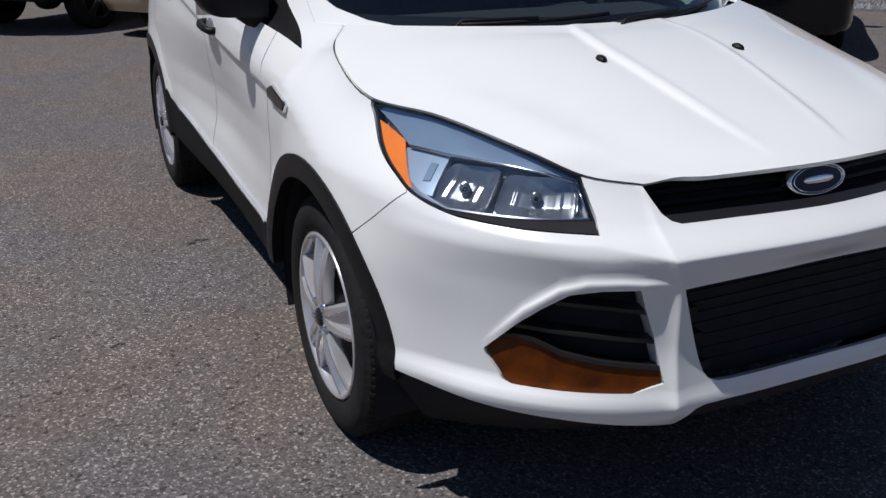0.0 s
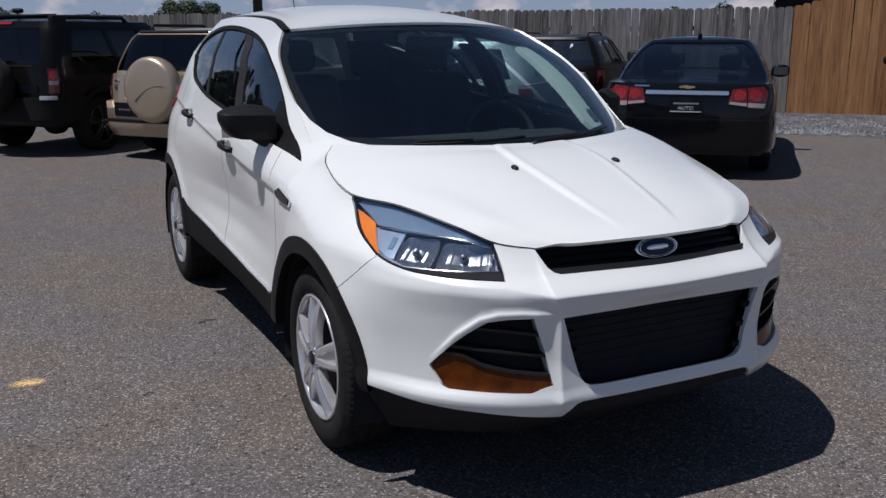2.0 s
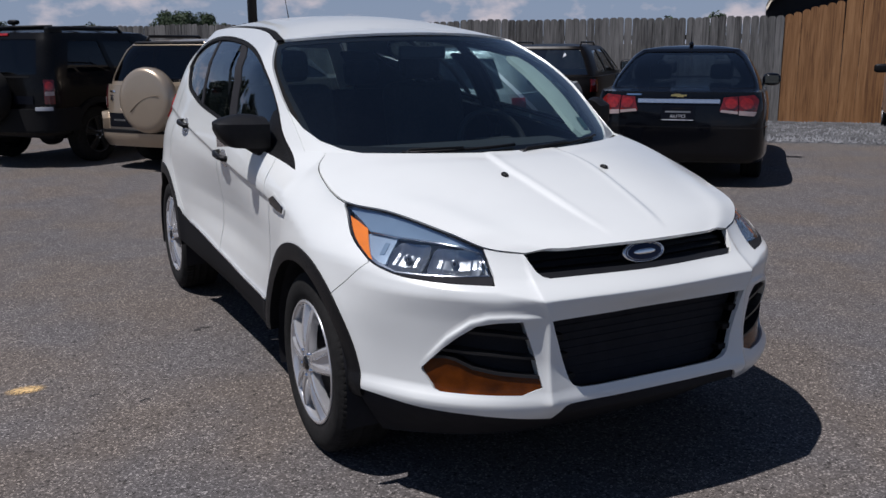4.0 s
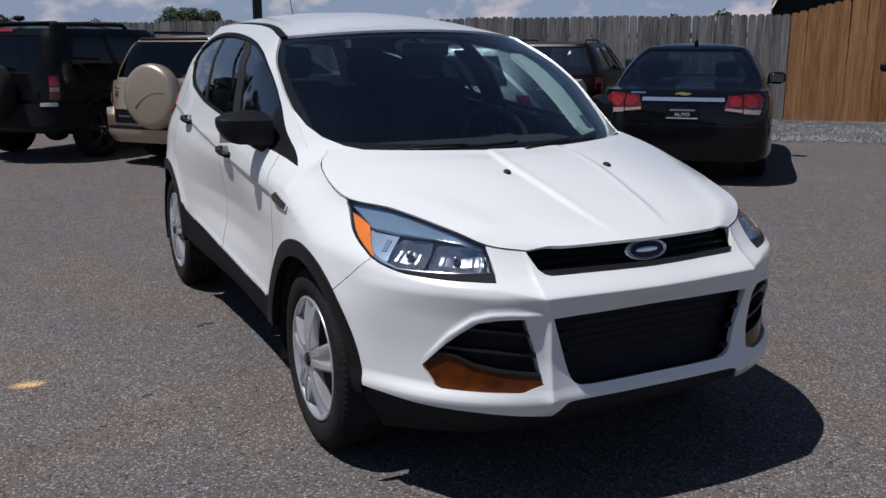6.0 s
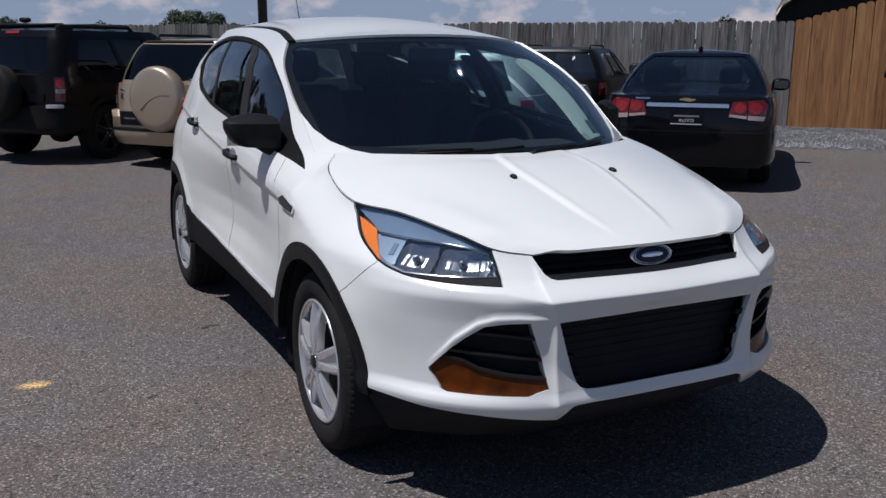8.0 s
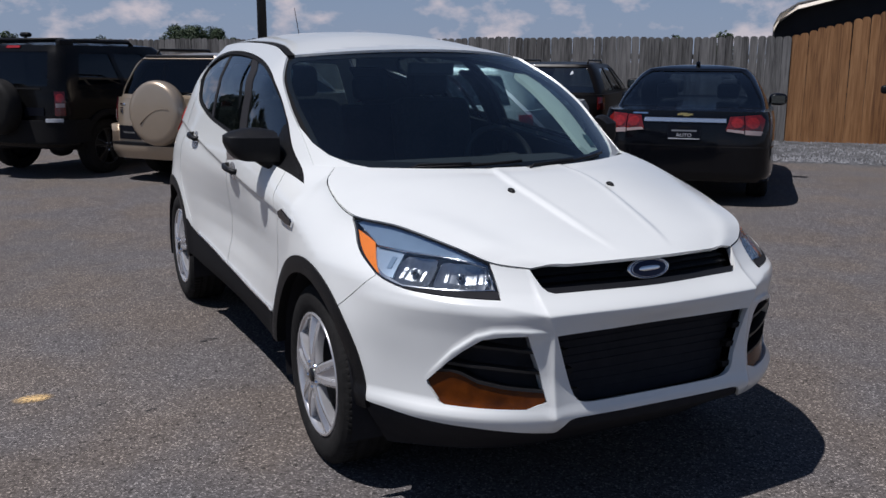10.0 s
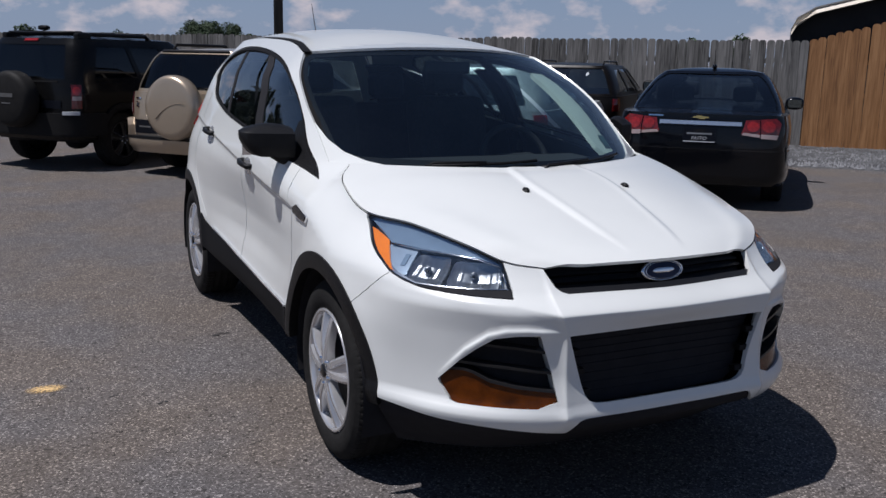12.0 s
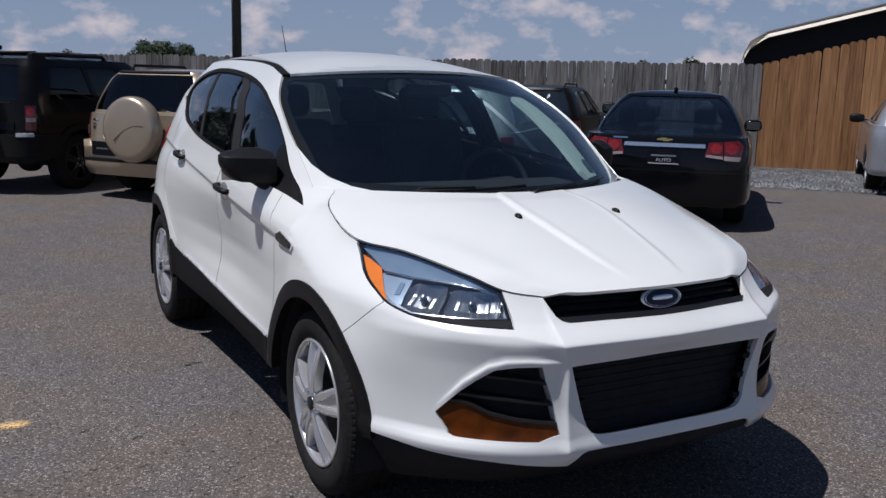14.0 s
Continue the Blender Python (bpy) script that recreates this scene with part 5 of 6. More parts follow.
for sg in (1, -1):
    lamp = strip(jf, "tail_lamp", [(sg * a, b) for a, b in rect(.80, .92, .80, 1.10)][::sg], M_DARKRED, boxy_car, .015, .03, "red tail lamp")
    strip(jf, "reverse_lens", [(sg * a, b) for a, b in rect(.808, .912, .905, .955)][::sg], M_CLEARLAMP, lamp, .019, .004, "clear reversing lens")
    strip(jf, "brake_lens", [(sg * (.86 + .046 * math.cos(k_)), 1.02 + .055 * math.sin(k_)) for k_ in np.linspace(0, 6.28, 20, endpoint=False)][::sg], M_RED, lamp, .022, .008, "round bright red lens")
    strip(jf, "bumper_pad", [(sg * a, b) for a, b in rect(.70, .88, .722, .765)][::sg], M_PRINT, boxy_car, .058, .05, "pale bumper pad")
    rail_ = [Vector(jg([sg * jgs(y)], [1.68])[0]) + Vector((-sg * .06, 0, .055)) for y in (.28, 1.2, 2.1)]
    rk = part("roof_rail", tube([rail_[0] + Vector((0, -.02, -.07)), *rail_, rail_[-1] + Vector((0, .12, -.09))], .026, 10), M_PLASTIC, boxy_car, "black roof rail")
    part("rail_foot", box_bm(.09, .24, .10, Matrix.Translation(rail_[0] + Vector((0, .05, -.03))), .025), M_PLASTIC, rk)
for y in (.32, 1.2, 1.95):
    a_ = Vector(jg([jgs(y)], [1.68])[0])
    part("rack_bar", tube([(-a_.x + .06, a_.y, 1.755), (a_.x - .06, a_.y, 1.755)], .02, 8), M_PLASTIC, boxy_car)
part("roof_lamp", blob(-.46, .9, 1.83, .09, .05, .035, .7, 16), M_PLASTIC, boxy_car, "small dark lamp on the roof rack")
part("lamp_stem", box_bm(.03, .03, .08, Matrix.Translation((-.46, .9, 1.785)), .005), M_PLASTIC, boxy_car)
strip(jg, "brake_light", rect(-.14, .14, 1.640, 1.668), M_RED, boxy_car, .012, .02, "red high brake light")
strip(jg, "window_hinge", rect(-.60, .60, 1.125, 1.145), M_GREYPLASTIC, boxy_car, .008, .01)
strip(jf, "license_plate", rect(.36, .66, .80, .90), M_PLATE, boxy_car, .012, .01, "dark dealer plate")
strip(jf, "plate_print", rect(.40, .62, .69, .715), M_PRINT, boxy_car, .014, .003, "pale bar of print")
sp = Matrix.Translation((.04, -.02, .91)) @ pose(0, 0, 0, 0, 0, -90)
cover = part("spare_wheel", lathe([(.30, 0), (.345, .02), (.355, .06), (.355, .17), (.335, .215), (.28, .235), (.10, .243), (.001, .245)][::-1], 56, sp), M_COVER, boxy_car, "black vinyl spare wheel cover")
for z_, w_, h_ in ((.05, .26, .05), (-.05, .16, .015)):
    part("cover_print", box_bm(.003, w_, h_, sp @ Matrix.Translation((.246, 0, z_)), .001), M_FAINT, cover, "faint grey bar of print")

part("rear_axle", tube([(-.70, .88, .34), (-.2, .88, .33), (.2, .88, .33), (.70, .88, .34)], .05, 12), M_DARK, boxy_car, "dark rear axle tube")
part("axle_housing", blob(.05, .88, .33, .15, .17, .14, .9, 20), M_DARK, boxy_car, "round axle housing")
part("muffler", blob(-.42, .42, .42, .30, .16, .10, .7, 20), M_DARK, boxy_car, "dark muffler under the floor")
part("tow_crossbar", box_bm(1.1, .08, .10, Matrix.Translation((0, .14, .43)), .02), M_DARK, boxy_car)

# gold suv with a hard spare cover
gold_suv, rf, rs, rg, rgs = vehicle(
    "parked_suv", "gold compact suv with hard round spare wheel cover", pose(-.04, 8.42, 0, 0, 0, -50), 4.5, 1.80,
    ([.32, .42, .64, .88, 1.04], [.05, .0, .0, .015, .04], [.04, .0, .0, .0, .02], [.1, .0, .0, .1, .25]),
    ([1.02, 1.12, 1.34, 1.50, 1.55], [.04, .07, .17, .27, .33], [.03, .05, .13, .21, .28], [.05, .2, .6, .85, .95]),
    M_GOLD, (.92, 3.56), [(-.79, 1.08), (.79, 1.08), (.77, 1.515), (-.77, 1.515)],
    [[(.40, 1.10), (1.0, 1.09), (1.0, 1.45), (.62, 1.43)], [(1.1, 1.08), (2.0, 1.07), (2.0, 1.47), (1.1, 1.46)], [(2.08, 1.07), (2.9, 1.06), (2.35, 1.46), (2.08, 1.46)]],
    R=.355, belt=1.04, roof=1.55, y_up=(.04, 3.3), crown=.045, tint=M_PRIVACY)
bump = [(-1.20, .33), (1.20, .33), (1.20, .47), (.60, .46), (-.77, .46), (-.80, .62), (-.86, .70), (-1.20, .72)]
strip(rf, "rear_bumper", bump, M_GOLD, gold_suv, .075, .08, "gold rear bumper")
strip(rf, "bumper_step", rect(-.95, .95, .462, .495), M_PLASTIC, gold_suv, .078, .07, "black bumper step")
for sg in (1, -1):
    tl = strip(rf, "tail_lamp", [(sg * a, b) for a, b in [(.78, .76), (.91, .74), (.95, 1.0), (.84, 1.03)]][::sg], M_DARKRED, gold_suv, .014, .03, "red tail lamp")
    strip(rf, "reverse_lens", [(sg * a, b) for a, b in rect(.80, .88, .78, .89)][::sg], M_CLEARLAMP, tl, .018, .004, "clear lens")
    ra = [Vector(rg([sg * rgs(y)], [1.55])[0]) + Vector((-sg * .05, 0, .075)) for y in (.55, 1.3, 2.2)]
    part("roof_rail", tube([ra[0] + Vector((0, -.05, -.07)), *ra, ra[-1] + Vector((0, .1, -.08))], .02, 10), M_PLASTIC, gold_suv, "black roof rail")
# black strip over the rear window paints the shadow below the roof edge
strip(rg, "spoiler", rect(-.74, .74, 1.528, 1.547), M_PLASTIC, gold_suv, .022, .03, "dark roof spoiler")
pocket = strip(rf, "plate_recess", rect(-.77, -.28, .505, .735), M_GOLD, gold_suv, .006, .01, "gold plate frame")
strip(rf, "license_plate", rect(-.735, -.33, .525, .695), M_PLATE, pocket, .012, .006, "dark dealer plate")
strip(rf, "plate_print", rect(-.64, -.44, .60, .62), M_FAINT, pocket, .014, .003)
for s0, s1, z0, z1 in ((-.72, -.62, .95, .968), (-.70, -.65, .85, .89), (-.71, -.64, .905, .916)):
    strip(rf, "emblem", rect(s0, s1, z0, z1), M_CHROME, gold_suv, .008, .004, "plain chrome emblem")
sp = Matrix.Translation((.07, -.02, .87)) @ Matrix.Diagonal((1, 1, 1, 1)) @ pose(0, 0, 0, 0, 0, -90)
part("spare_mount", lathe([(.30, 0), (.34, .02), (.35, .12), (.30, .16)][::-1], 48, sp), M_PLASTIC, gold_suv)
cov = part("spare_wheel", lathe([(.372, .04), (.388, .06), (.393, .12), (.390, .165), (.372, .205), (.34, .222), (.29, .228), (.12, .236), (.001, .238)][::-1], 64, sp), M_GOLD, gold_suv, "gold hard spare wheel cover")
# groove laid on as a thin tube, its shadow put into the darker gold
arc = [sp @ Vector((.2365, -.17 + .36 * t, .06 - .17 * (1 - t) ** 2)) for t in np.linspace(-.05, 1.15, 14)]
part("cover_groove", tube(arc, .007, 8, taper=.003), M_GROOVE, cov, "darker gold tube for the shaded groove in the cover")

# black sedan
sed, sf, *_ = vehicle(
    "parked_sedan", "black four-door sedan with red tail lamps and chrome strip", pose(4.66, 4.40, 0, 0, 0, -45.4), 4.6, 1.79,
    ([.22, .36, .62, .84, 1.0], [.06, .0, .0, .02, .05], [.05, .0, .0, .0, .03], [.1, .0, .0, .1, .3]),
    ([.98, 1.08, 1.25, 1.38, 1.43], [.0, .20, .52, .85, 1.00], [.05, .08, .17, .26, .33], [.0, .3, .75, 1.1, 1.25]),
    M_BLACKCAR, (1.0, 3.68), [(-.84, 1.025), (.84, 1.025), (.86, 1.10), (.83, 1.33), (.76, 1.405), (-.76, 1.405), (-.83, 1.33), (-.86, 1.10)],
    [[(1.0, 1.06), (1.85, 1.05), (1.85, 1.34), (1.45, 1.33)], [(1.93, 1.05), (2.9, 1.04), (2.45, 1.33), (1.93, 1.34)]],
    R=.325, belt=1.0, roof=1.43, y_up=(.42, 3.55), crown=.045, tint=glass_mat("sedan_glass", (.42, .50, .56), f0=.12))
strip(sf, "chrome_strip", rect(-.425, .425, .885, .925), M_STRIP, sed, .012, .02, "polished chrome strip over the plate")
for sg in (1, -1):
    tl = strip(sf, "tail_lamp", [(sg * a, b) for a, b in [(.42, .81), (.605, .79), (.605, .955), (.465, .945)]][::sg], M_LENSRED, sed, .012, .02, "red tail lamp")
    t2 = strip(sf, "tail_lamp", [(sg * a, b) for a, b in [(.615, .785), (.78, .77), (.83, .92), (.78, .97), (.615, .957)]][::sg], M_LENSRED, sed, .014, .02, "red wrap-around tail lamp")
    strip(sf, "reverse_lens", [(sg * a, b) for a, b in [(.425, .795), (.605, .775), (.605, .805), (.44, .82)]][::sg], M_CLEARLAMP, tl, .016, .004, "clear lower lens")
    strip(sf, "reverse_lens", [(sg * a, b) for a, b in [(.615, .765), (.775, .755), (.795, .80), (.615, .81)]][::sg], M_CLEARLAMP, t2, .018, .004, "clear lower lens")
    for lamp_, c_, q_ in ((tl, .535, .060), (t2, .692, .066)):
        strip(sf, "brake_lens", [(sg * (c_ + q_ * math.cos(k_)), .882 + q_ * .86 * math.sin(k_)) for k_ in np.linspace(0, 6.28, 24, endpoint=False)][::sg], M_RED, lamp_, .021, .008, "round bright red lens", step=.03)
    bm = blob(sg * .955, 2.80, 1.035, .115, .07, .080, .75)
    mi = part("door_mirror", bm, M_BLACKCAR, sed, "black door mirror")
    part("mirror_glass", box_bm(.165, .004, .10, Matrix.Translation((sg * .955, 2.726, 1.035)), .001), M_MIRROR, mi, "mirror glass")
    part("mirror_arm", box_bm(.22, .06, .035, Matrix.Translation((sg * .84, 2.82, .985)), .01), M_BLACKCAR, mi)
strip(sf, "license_plate", rect(-.17, .17, .70, .86), M_PLATE, sed, .010, .006, "dark dealer plate")
for s0, s1, z0, z1 in ((-.13, .13, .785, .802), (-.16, .16, .706, .714), (-.06, .06, .82, .835)):
    strip(sf, "plate_print", rect(s0, s1, z0, z1), (M_PRINT if z0 < .75 else M_DIMPRINT if z0 < .8 else M_GREYPLASTIC), sed, .0125, .002, "bar of print")
fc = bpy.data.curves.new("plate_word", "FONT")
fc.body, fc.size, fc.align_x, fc.extrude = "AUTO", .050, "CENTER", .001
fo = bpy.data.objects.new("plate_word_curve", fc)
word = bpy.data.meshes.new_from_object(fo)
bpy.data.objects.remove(fo)
word.materials.append(M_PRINT)
wo = new("plate_word", word)
wo.parent = sed
wo.matrix_basis = pose(0, float(sf([0.0], [.75])[0, 1]) - .016, .732, 90, 0, 0) @ Matrix.Diagonal((1.15, 1, 1, 1))
strip(sf, "emblem", [(-.085, .953), (-.02, .953), (-.02, .945), (.05, .945), (.05, .953), (.085, .956), (.08, .972), (.02, .972), (.02, .980), (-.05, .980), (-.05, .972), (-.08, .972)], M_BOW, sed, .008, .006, "plain gold emblem")
strip(sf, "model_letters", rect(-.56, -.40, .962, .978), M_CHROME, sed, .006, .003, "small chrome bar")
# added strip in lighter gloss black draws the highlight along the bumper's top edge
strip(sf, "bumper_line", rect(-.80, .80, .628, .640), M_GLOSSBLACK, sed, .008, .006, "thin glossy bumper line")
strip(sf, "rear_bumper", rect(-1.25, 1.25, .30, .625), M_BLACKCAR, sed, .010, .02, "black rear bumper")
aerial = part("antenna", tube([(0, 1.60, 1.49), (0, 1.59, 1.53), (0, 1.54, 1.70)], .006, 8, taper=.003), M_PLASTIC, sed, "thin black roof aerial")
part("antenna_base", blob(0, 1.61, 1.485, .028, .055, .030, .9, 16), M_BLACKCAR, aerial, "black aerial foot")
for x_ in (-.36, .36):
    q = part("headrest", box_bm(.26, .10, .18, Matrix.Translation((x_, 1.75, 1.16)), .04), M_SEAT, sed)
    q = part("front_headrest", box_bm(.24, .10, .18, Matrix.Translation((x_, 2.6, 1.20)), .04), M_SEAT, sed)

# dark suv by the fence
dsv, df, ds, dg, dgs = vehicle(
    "parked_suv", "dark brown suv backed against the grey fence line", pose(5.54, 8.54, 0, 0, 0, -46.5), 4.2, 1.76,
    ([.32, .45, .70, .90, 1.02], [.05, .0, .0, .02, .05], [.04, .0, .0, .0, .02], [.1, .0, .0, .1, .25]),
    ([1.0, 1.09, 1.27, 1.41, 1.46], [.04, .08, .18, .26, .32], [.03, .06, .14, .22, .28], [.05, .2, .6, .8, .9]),
    M_BROWNCAR, (.85, 3.4), [(-.78, 1.05), (.78, 1.05), (.76, 1.42), (-.76, 1.42)],
    [[(.45, 1.08), (1.2, 1.07), (1.2, 1.41), (.62, 1.40)], [(1.3, 1.07), (2.05, 1.06), (2.05, 1.42), (1.3, 1.41)], [(2.13, 1.06), (2.85, 1.05), (2.4, 1.40), (2.13, 1.41)]],
    R=.345, belt=1.02, roof=1.46, y_up=(.04, 3.2), crown=.04)
for sg in (1, -1):
    strip(df, "tail_lamp", [(sg * a, b) for a, b in rect(.80, .95, .80, .98)][::sg], M_DARKRED, dsv, .012, .02, "red tail lamp")
    mi = part("door_mirror", blob(sg * .99, 2.25, 1.14, .12, .07, .095, .6), M_PLASTIC, dsv, "black door mirror")
    part("mirror_glass", box_bm(.17, .004, .12, Matrix.Translation((sg * .99, 2.176, 1.14)), .001), M_MIRROR, mi)
for sg in (1, -1):
    ra = [Vector(dg([sg * dgs(y)], [1.46])[0]) + Vector((-sg * .08, 0, .06)) for y in (.55, 1.3, 2.2)]
    part("roof_rail", tube([ra[0] + Vector((0, -.05, -.05)), *ra, ra[-1] + Vector((0, .1, -.06))], .012, 10), M_PLASTIC, dsv, "black roof rail")
strip(dg, "sticker", [(.40, 1.30), (.47, 1.33), (.46, 1.37), (.42, 1.34)], M_PRINT, dsv, .0, .001, "small white window sticker")
strip(df, "rear_bumper", rect(-1.1, 1.1, .40, .66), M_GREYPLASTIC, dsv, .04, .05, "grey rear bumper")

# pale hatchback in front of the dark suv, seen through the white suv's glass
hat, hf, *_ = vehicle(
    "parked_hatchback", "pale silver hatchback parked behind the white suv", pose(2.40, 5.44, 0, 0, 0, -46), 3.95, 1.72,
    ([.26, .40, .65, .88, 1.0], [.06, .0, .0, .02, .05], [.05, .0, .0, .0, .03], [.1, .0, .0, .1, .3]),
    ([.98, 1.08, 1.25, 1.38, 1.43], [.04, .08, .20, .32, .40], [.04, .07, .16, .25, .32], [.05, .3, .7, .95, 1.05]),
    M_PALECAR, (.75, 3.2), [(-.66, 1.05), (.66, 1.05), (.60, 1.36), (-.60, 1.36)],
    [[(.50, 1.07), (1.3, 1.06), (1.3, 1.36), (.72, 1.35)], [(1.4, 1.06), (2.5, 1.05), (2.05, 1.35), (1.4, 1.36)]],
    R=.31, belt=1.0, roof=1.43, y_up=(.10, 3.0), crown=.04)
for sg in (1, -1):
    strip(hf, "tail_lamp", [(sg * a, b) for a, b in rect(.74, .92, .76, .96)][::sg], M_RED, hat, .012, .02, "red tail lamp")
strip(hf, "rear_bumper", rect(-1.05, 1.05, .34, .60), M_PALECAR, hat, .03, .05, "pale rear bumper")

# silver car at the gravel
sil, lf, *_ = vehicle(
    "parked_car", "silver car with black mirrors standing at the gravel", pose(10.32, 5.01, 0, 0, 0, -49.8), 4.5, 1.80,
    ([.26, .40, .65, .88, 1.02], [.06, .0, .0, .02, .05], [.05, .0, .0, .0, .03], [.1, .0, .0, .1, .3]),
    ([1.0, 1.10, 1.28, 1.42, 1.48], [.05, .12, .28, .42, .50], [.05, .08, .17, .26, .33], [.05, .3, .75, 1.0, 1.1]),
    M_SILVERCAR, (.85, 3.5), [(-.62, 1.05), (.62, 1.05), (.52, 1.40), (-.52, 1.40)],
    [[(.55, 1.08), (1.5, 1.07), (1.5, 1.40), (.8, 1.38)], [(1.6, 1.07), (2.8, 1.06), (2.3, 1.38), (1.6, 1.40)]],
    R=.335, belt=1.02, roof=1.48, y_up=(.2, 3.3), crown=.04)
for sg in (1, -1):
    strip(lf, "tail_lamp", [(sg * a, b) for a, b in rect(.40, .66, .78, .95)][::sg], M_RED, sil, .012, .02, "red tail lamp")
    mi = part("door_mirror", blob(sg * .99, 2.75, 1.06, .12, .07, .075, .6), M_PLASTIC, sil, "black door mirror")
    part("mirror_arm", box_bm(.14, .06, .03, Matrix.Translation((sg * .88, 2.77, 1.03)), .01), M_PLASTIC, mi)


# ---------- gravel, shed, pole, trees, small things ----------
def gravel_mat():
    return mat("grey_gravel", (.075, .076, .080), .9, vary=.5, scale=45, bump=.9, bump_scale=55)


M_GRAVEL = gravel_mat()
bm = bmesh.new()
az = math.degrees(math.atan2(ALONG.y, ALONG.x))
bed = Matrix.Translation(CORNER) @ pose(0, 0, 0, 0, 0, az)
nx_, ny_ = 120, 24
rows_ = []
for i in range(nx_ + 1):
    x_ = -14 + 30 * i / nx_
    col = []
    for j in range(ny_ + 1):
        f_ = j / ny_
        edge_ = -3.6 + .18 * noise.noise((x_ * .9, 3.1, 0)) + .05 * noise.noise((x_ * 5, 1.1, 0))
        y_ = edge_ + (.4 - edge_) * f_
        z_ = .045 * min(1, f_ * 6) + .02 * noise.noise((x_ * 3, y_ * 3, 0)) * min(1, f_ * 8) + (-.01 if j == 0 else 0)
        col.append(bm.verts.new(bed @ Vector((x_, y_, z_))))
    rows_.append(col)
for a_, b_ in zip(rows_, rows_[1:]):
    for j in range(ny_):
        bm.faces.new((a_[j], b_[j], b_[j + 1], a_[j + 1])).smooth = True
gravel = part("gravel_strip", bm, M_GRAVEL, None)
tagged(gravel, "strip of loose grey gravel along the fence", "gravel", kind="structure")

# loose stones on the strip
vs, fs = [], []
rnd = random.Random(4)
for k in range(9000):
    x_, y_ = rnd.uniform(-6, 9), -rnd.random() ** .8 * 3.7 + .05
    r_ = rnd.uniform(.010, .028)
    c_ = bed @ Vector((x_, y_, .05))
    i0 = len(vs)
    a0 = rnd.uniform(0, 6.28)
    for q in range(5):
        a_ = a0 + q * 1.2566
        rr = r_ * rnd.uniform(.7, 1.2)
        vs.append((c_.x + rr * math.cos(a_), c_.y + rr * math.sin(a_), -.0 + .03))
    vs.append((c_.x + rnd.uniform(-.4, .4) * r_, c_.y + rnd.uniform(-.4, .4) * r_, .05 + r_ * rnd.uniform(.5, 1.0)))
    fs += [(i0 + q, i0 + (q + 1) % 5, i0 + 5) for q in range(5)]
me = bpy.data.meshes.new("loose_stones")
me.from_pydata(vs, [], fs)
me.materials.append(mat("stone_grey", (.21, .213, .222), .9, vary=.5, scale=9))
tagged(new("loose_stones", me), "loose grey stones lying on the gravel strip", "stones", kind="stuff")

# open shed behind the tan fence, with a pale eave
shed = thing("shed", Matrix(), "dark open shed with a pale curved roof edge", "shed")
# near-black: the shade inside the open shed is put into this colour
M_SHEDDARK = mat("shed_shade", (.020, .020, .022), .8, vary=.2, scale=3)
M_EAVE = mat("pale_metal_edge", (.66, .59, .48), .5, vary=.06, scale=6)
M_ROOFMETAL = mat("roof_metal", (.34, .32, .29), .45, metal=.4, vary=.1, scale=5)
sx = CORNER + AWAY * 1.3 - ALONG * .28
prof = [(0, 1.5), (0, 2.20), (.10, 2.42), (.42, 2.62), (.9, 2.74), (6.0, 4.05), (12, 4.05), (12, 1.5)]
to3 = Matrix((( ALONG.x, 0, AWAY.x, sx.x), (ALONG.y, 0, AWAY.y, sx.y), (0, 1, 0, 0), (0, 0, 0, 1)))
wallp = [(x_, z_) for x_, z_ in prof]
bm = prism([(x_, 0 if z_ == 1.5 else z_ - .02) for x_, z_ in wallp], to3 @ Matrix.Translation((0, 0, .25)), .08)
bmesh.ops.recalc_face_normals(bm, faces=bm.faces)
part("gable", bm, M_SHEDDARK, shed, "near-black gable slab with the shed's shade painted in")
top = prof[1:6]
edge_poly = top + [(x_ + .01, z_ - .095) for x_, z_ in top[::-1]]
bm = prism(edge_poly, to3, .26)
bm.verts.ensure_lookup_table()
for i in range(len(top), 2 * len(top)):
    bm.verts[i].co -= AWAY * .07
bmesh.ops.recalc_face_normals(bm, faces=bm.faces)
part("eave", bm, M_EAVE, shed, "pale roof edge")
roof_poly = [(x_, z_ + .03) for x_, z_ in top] + [(x_, z_) for x_, z_ in top[::-1]]
bm = prism(roof_poly, to3 @ Matrix.Translation((0, 0, -.03)), 7.0)
bmesh.ops.recalc_face_normals(bm, faces=bm.faces)
part("roof", bm, M_ROOFMETAL, shed, "metal roof")

# lamp pole
pd = Vector((.283, 1.0085, 0))
pole_at = Vector((-2.0, -3.02, 0)) + pd * 16.0
pole = thing("lamp_pole", Matrix.Translation(pole_at), "tall dark painted light pole behind the cars", "pole")
M_POLE = mat("pole_paint", (.025, .027, .026), .5, vary=.1)
part("shaft", tube([(0, 0, 0), (0, 0, 4), (0, 0, 8)], .088, 16, taper=.07), M_POLE, pole)
part("base_plate", box_bm(.4, .4, .06, Matrix.Translation((0, 0, .03)), .01), M_POLE, pole)
part("lamp_head", box_bm(.35, .7, .14, Matrix.Translation((0, -.45, 7.95)), .04), M_POLE, pole)


# trees and bushes beyond the fence
def leaf_mat(name, c):
    m = mat(name, c, .7, vary=.35, scale=1.2)
    return m


M_LEAF = leaf_mat("leaves", (.027, .050, .016))
M_CONIFER = leaf_mat("conifer_needles", (.018, .032, .014))
M_BARK = mat("bark", (.10, .075, .055), .9, vary=.2, scale=15, bump=.6)


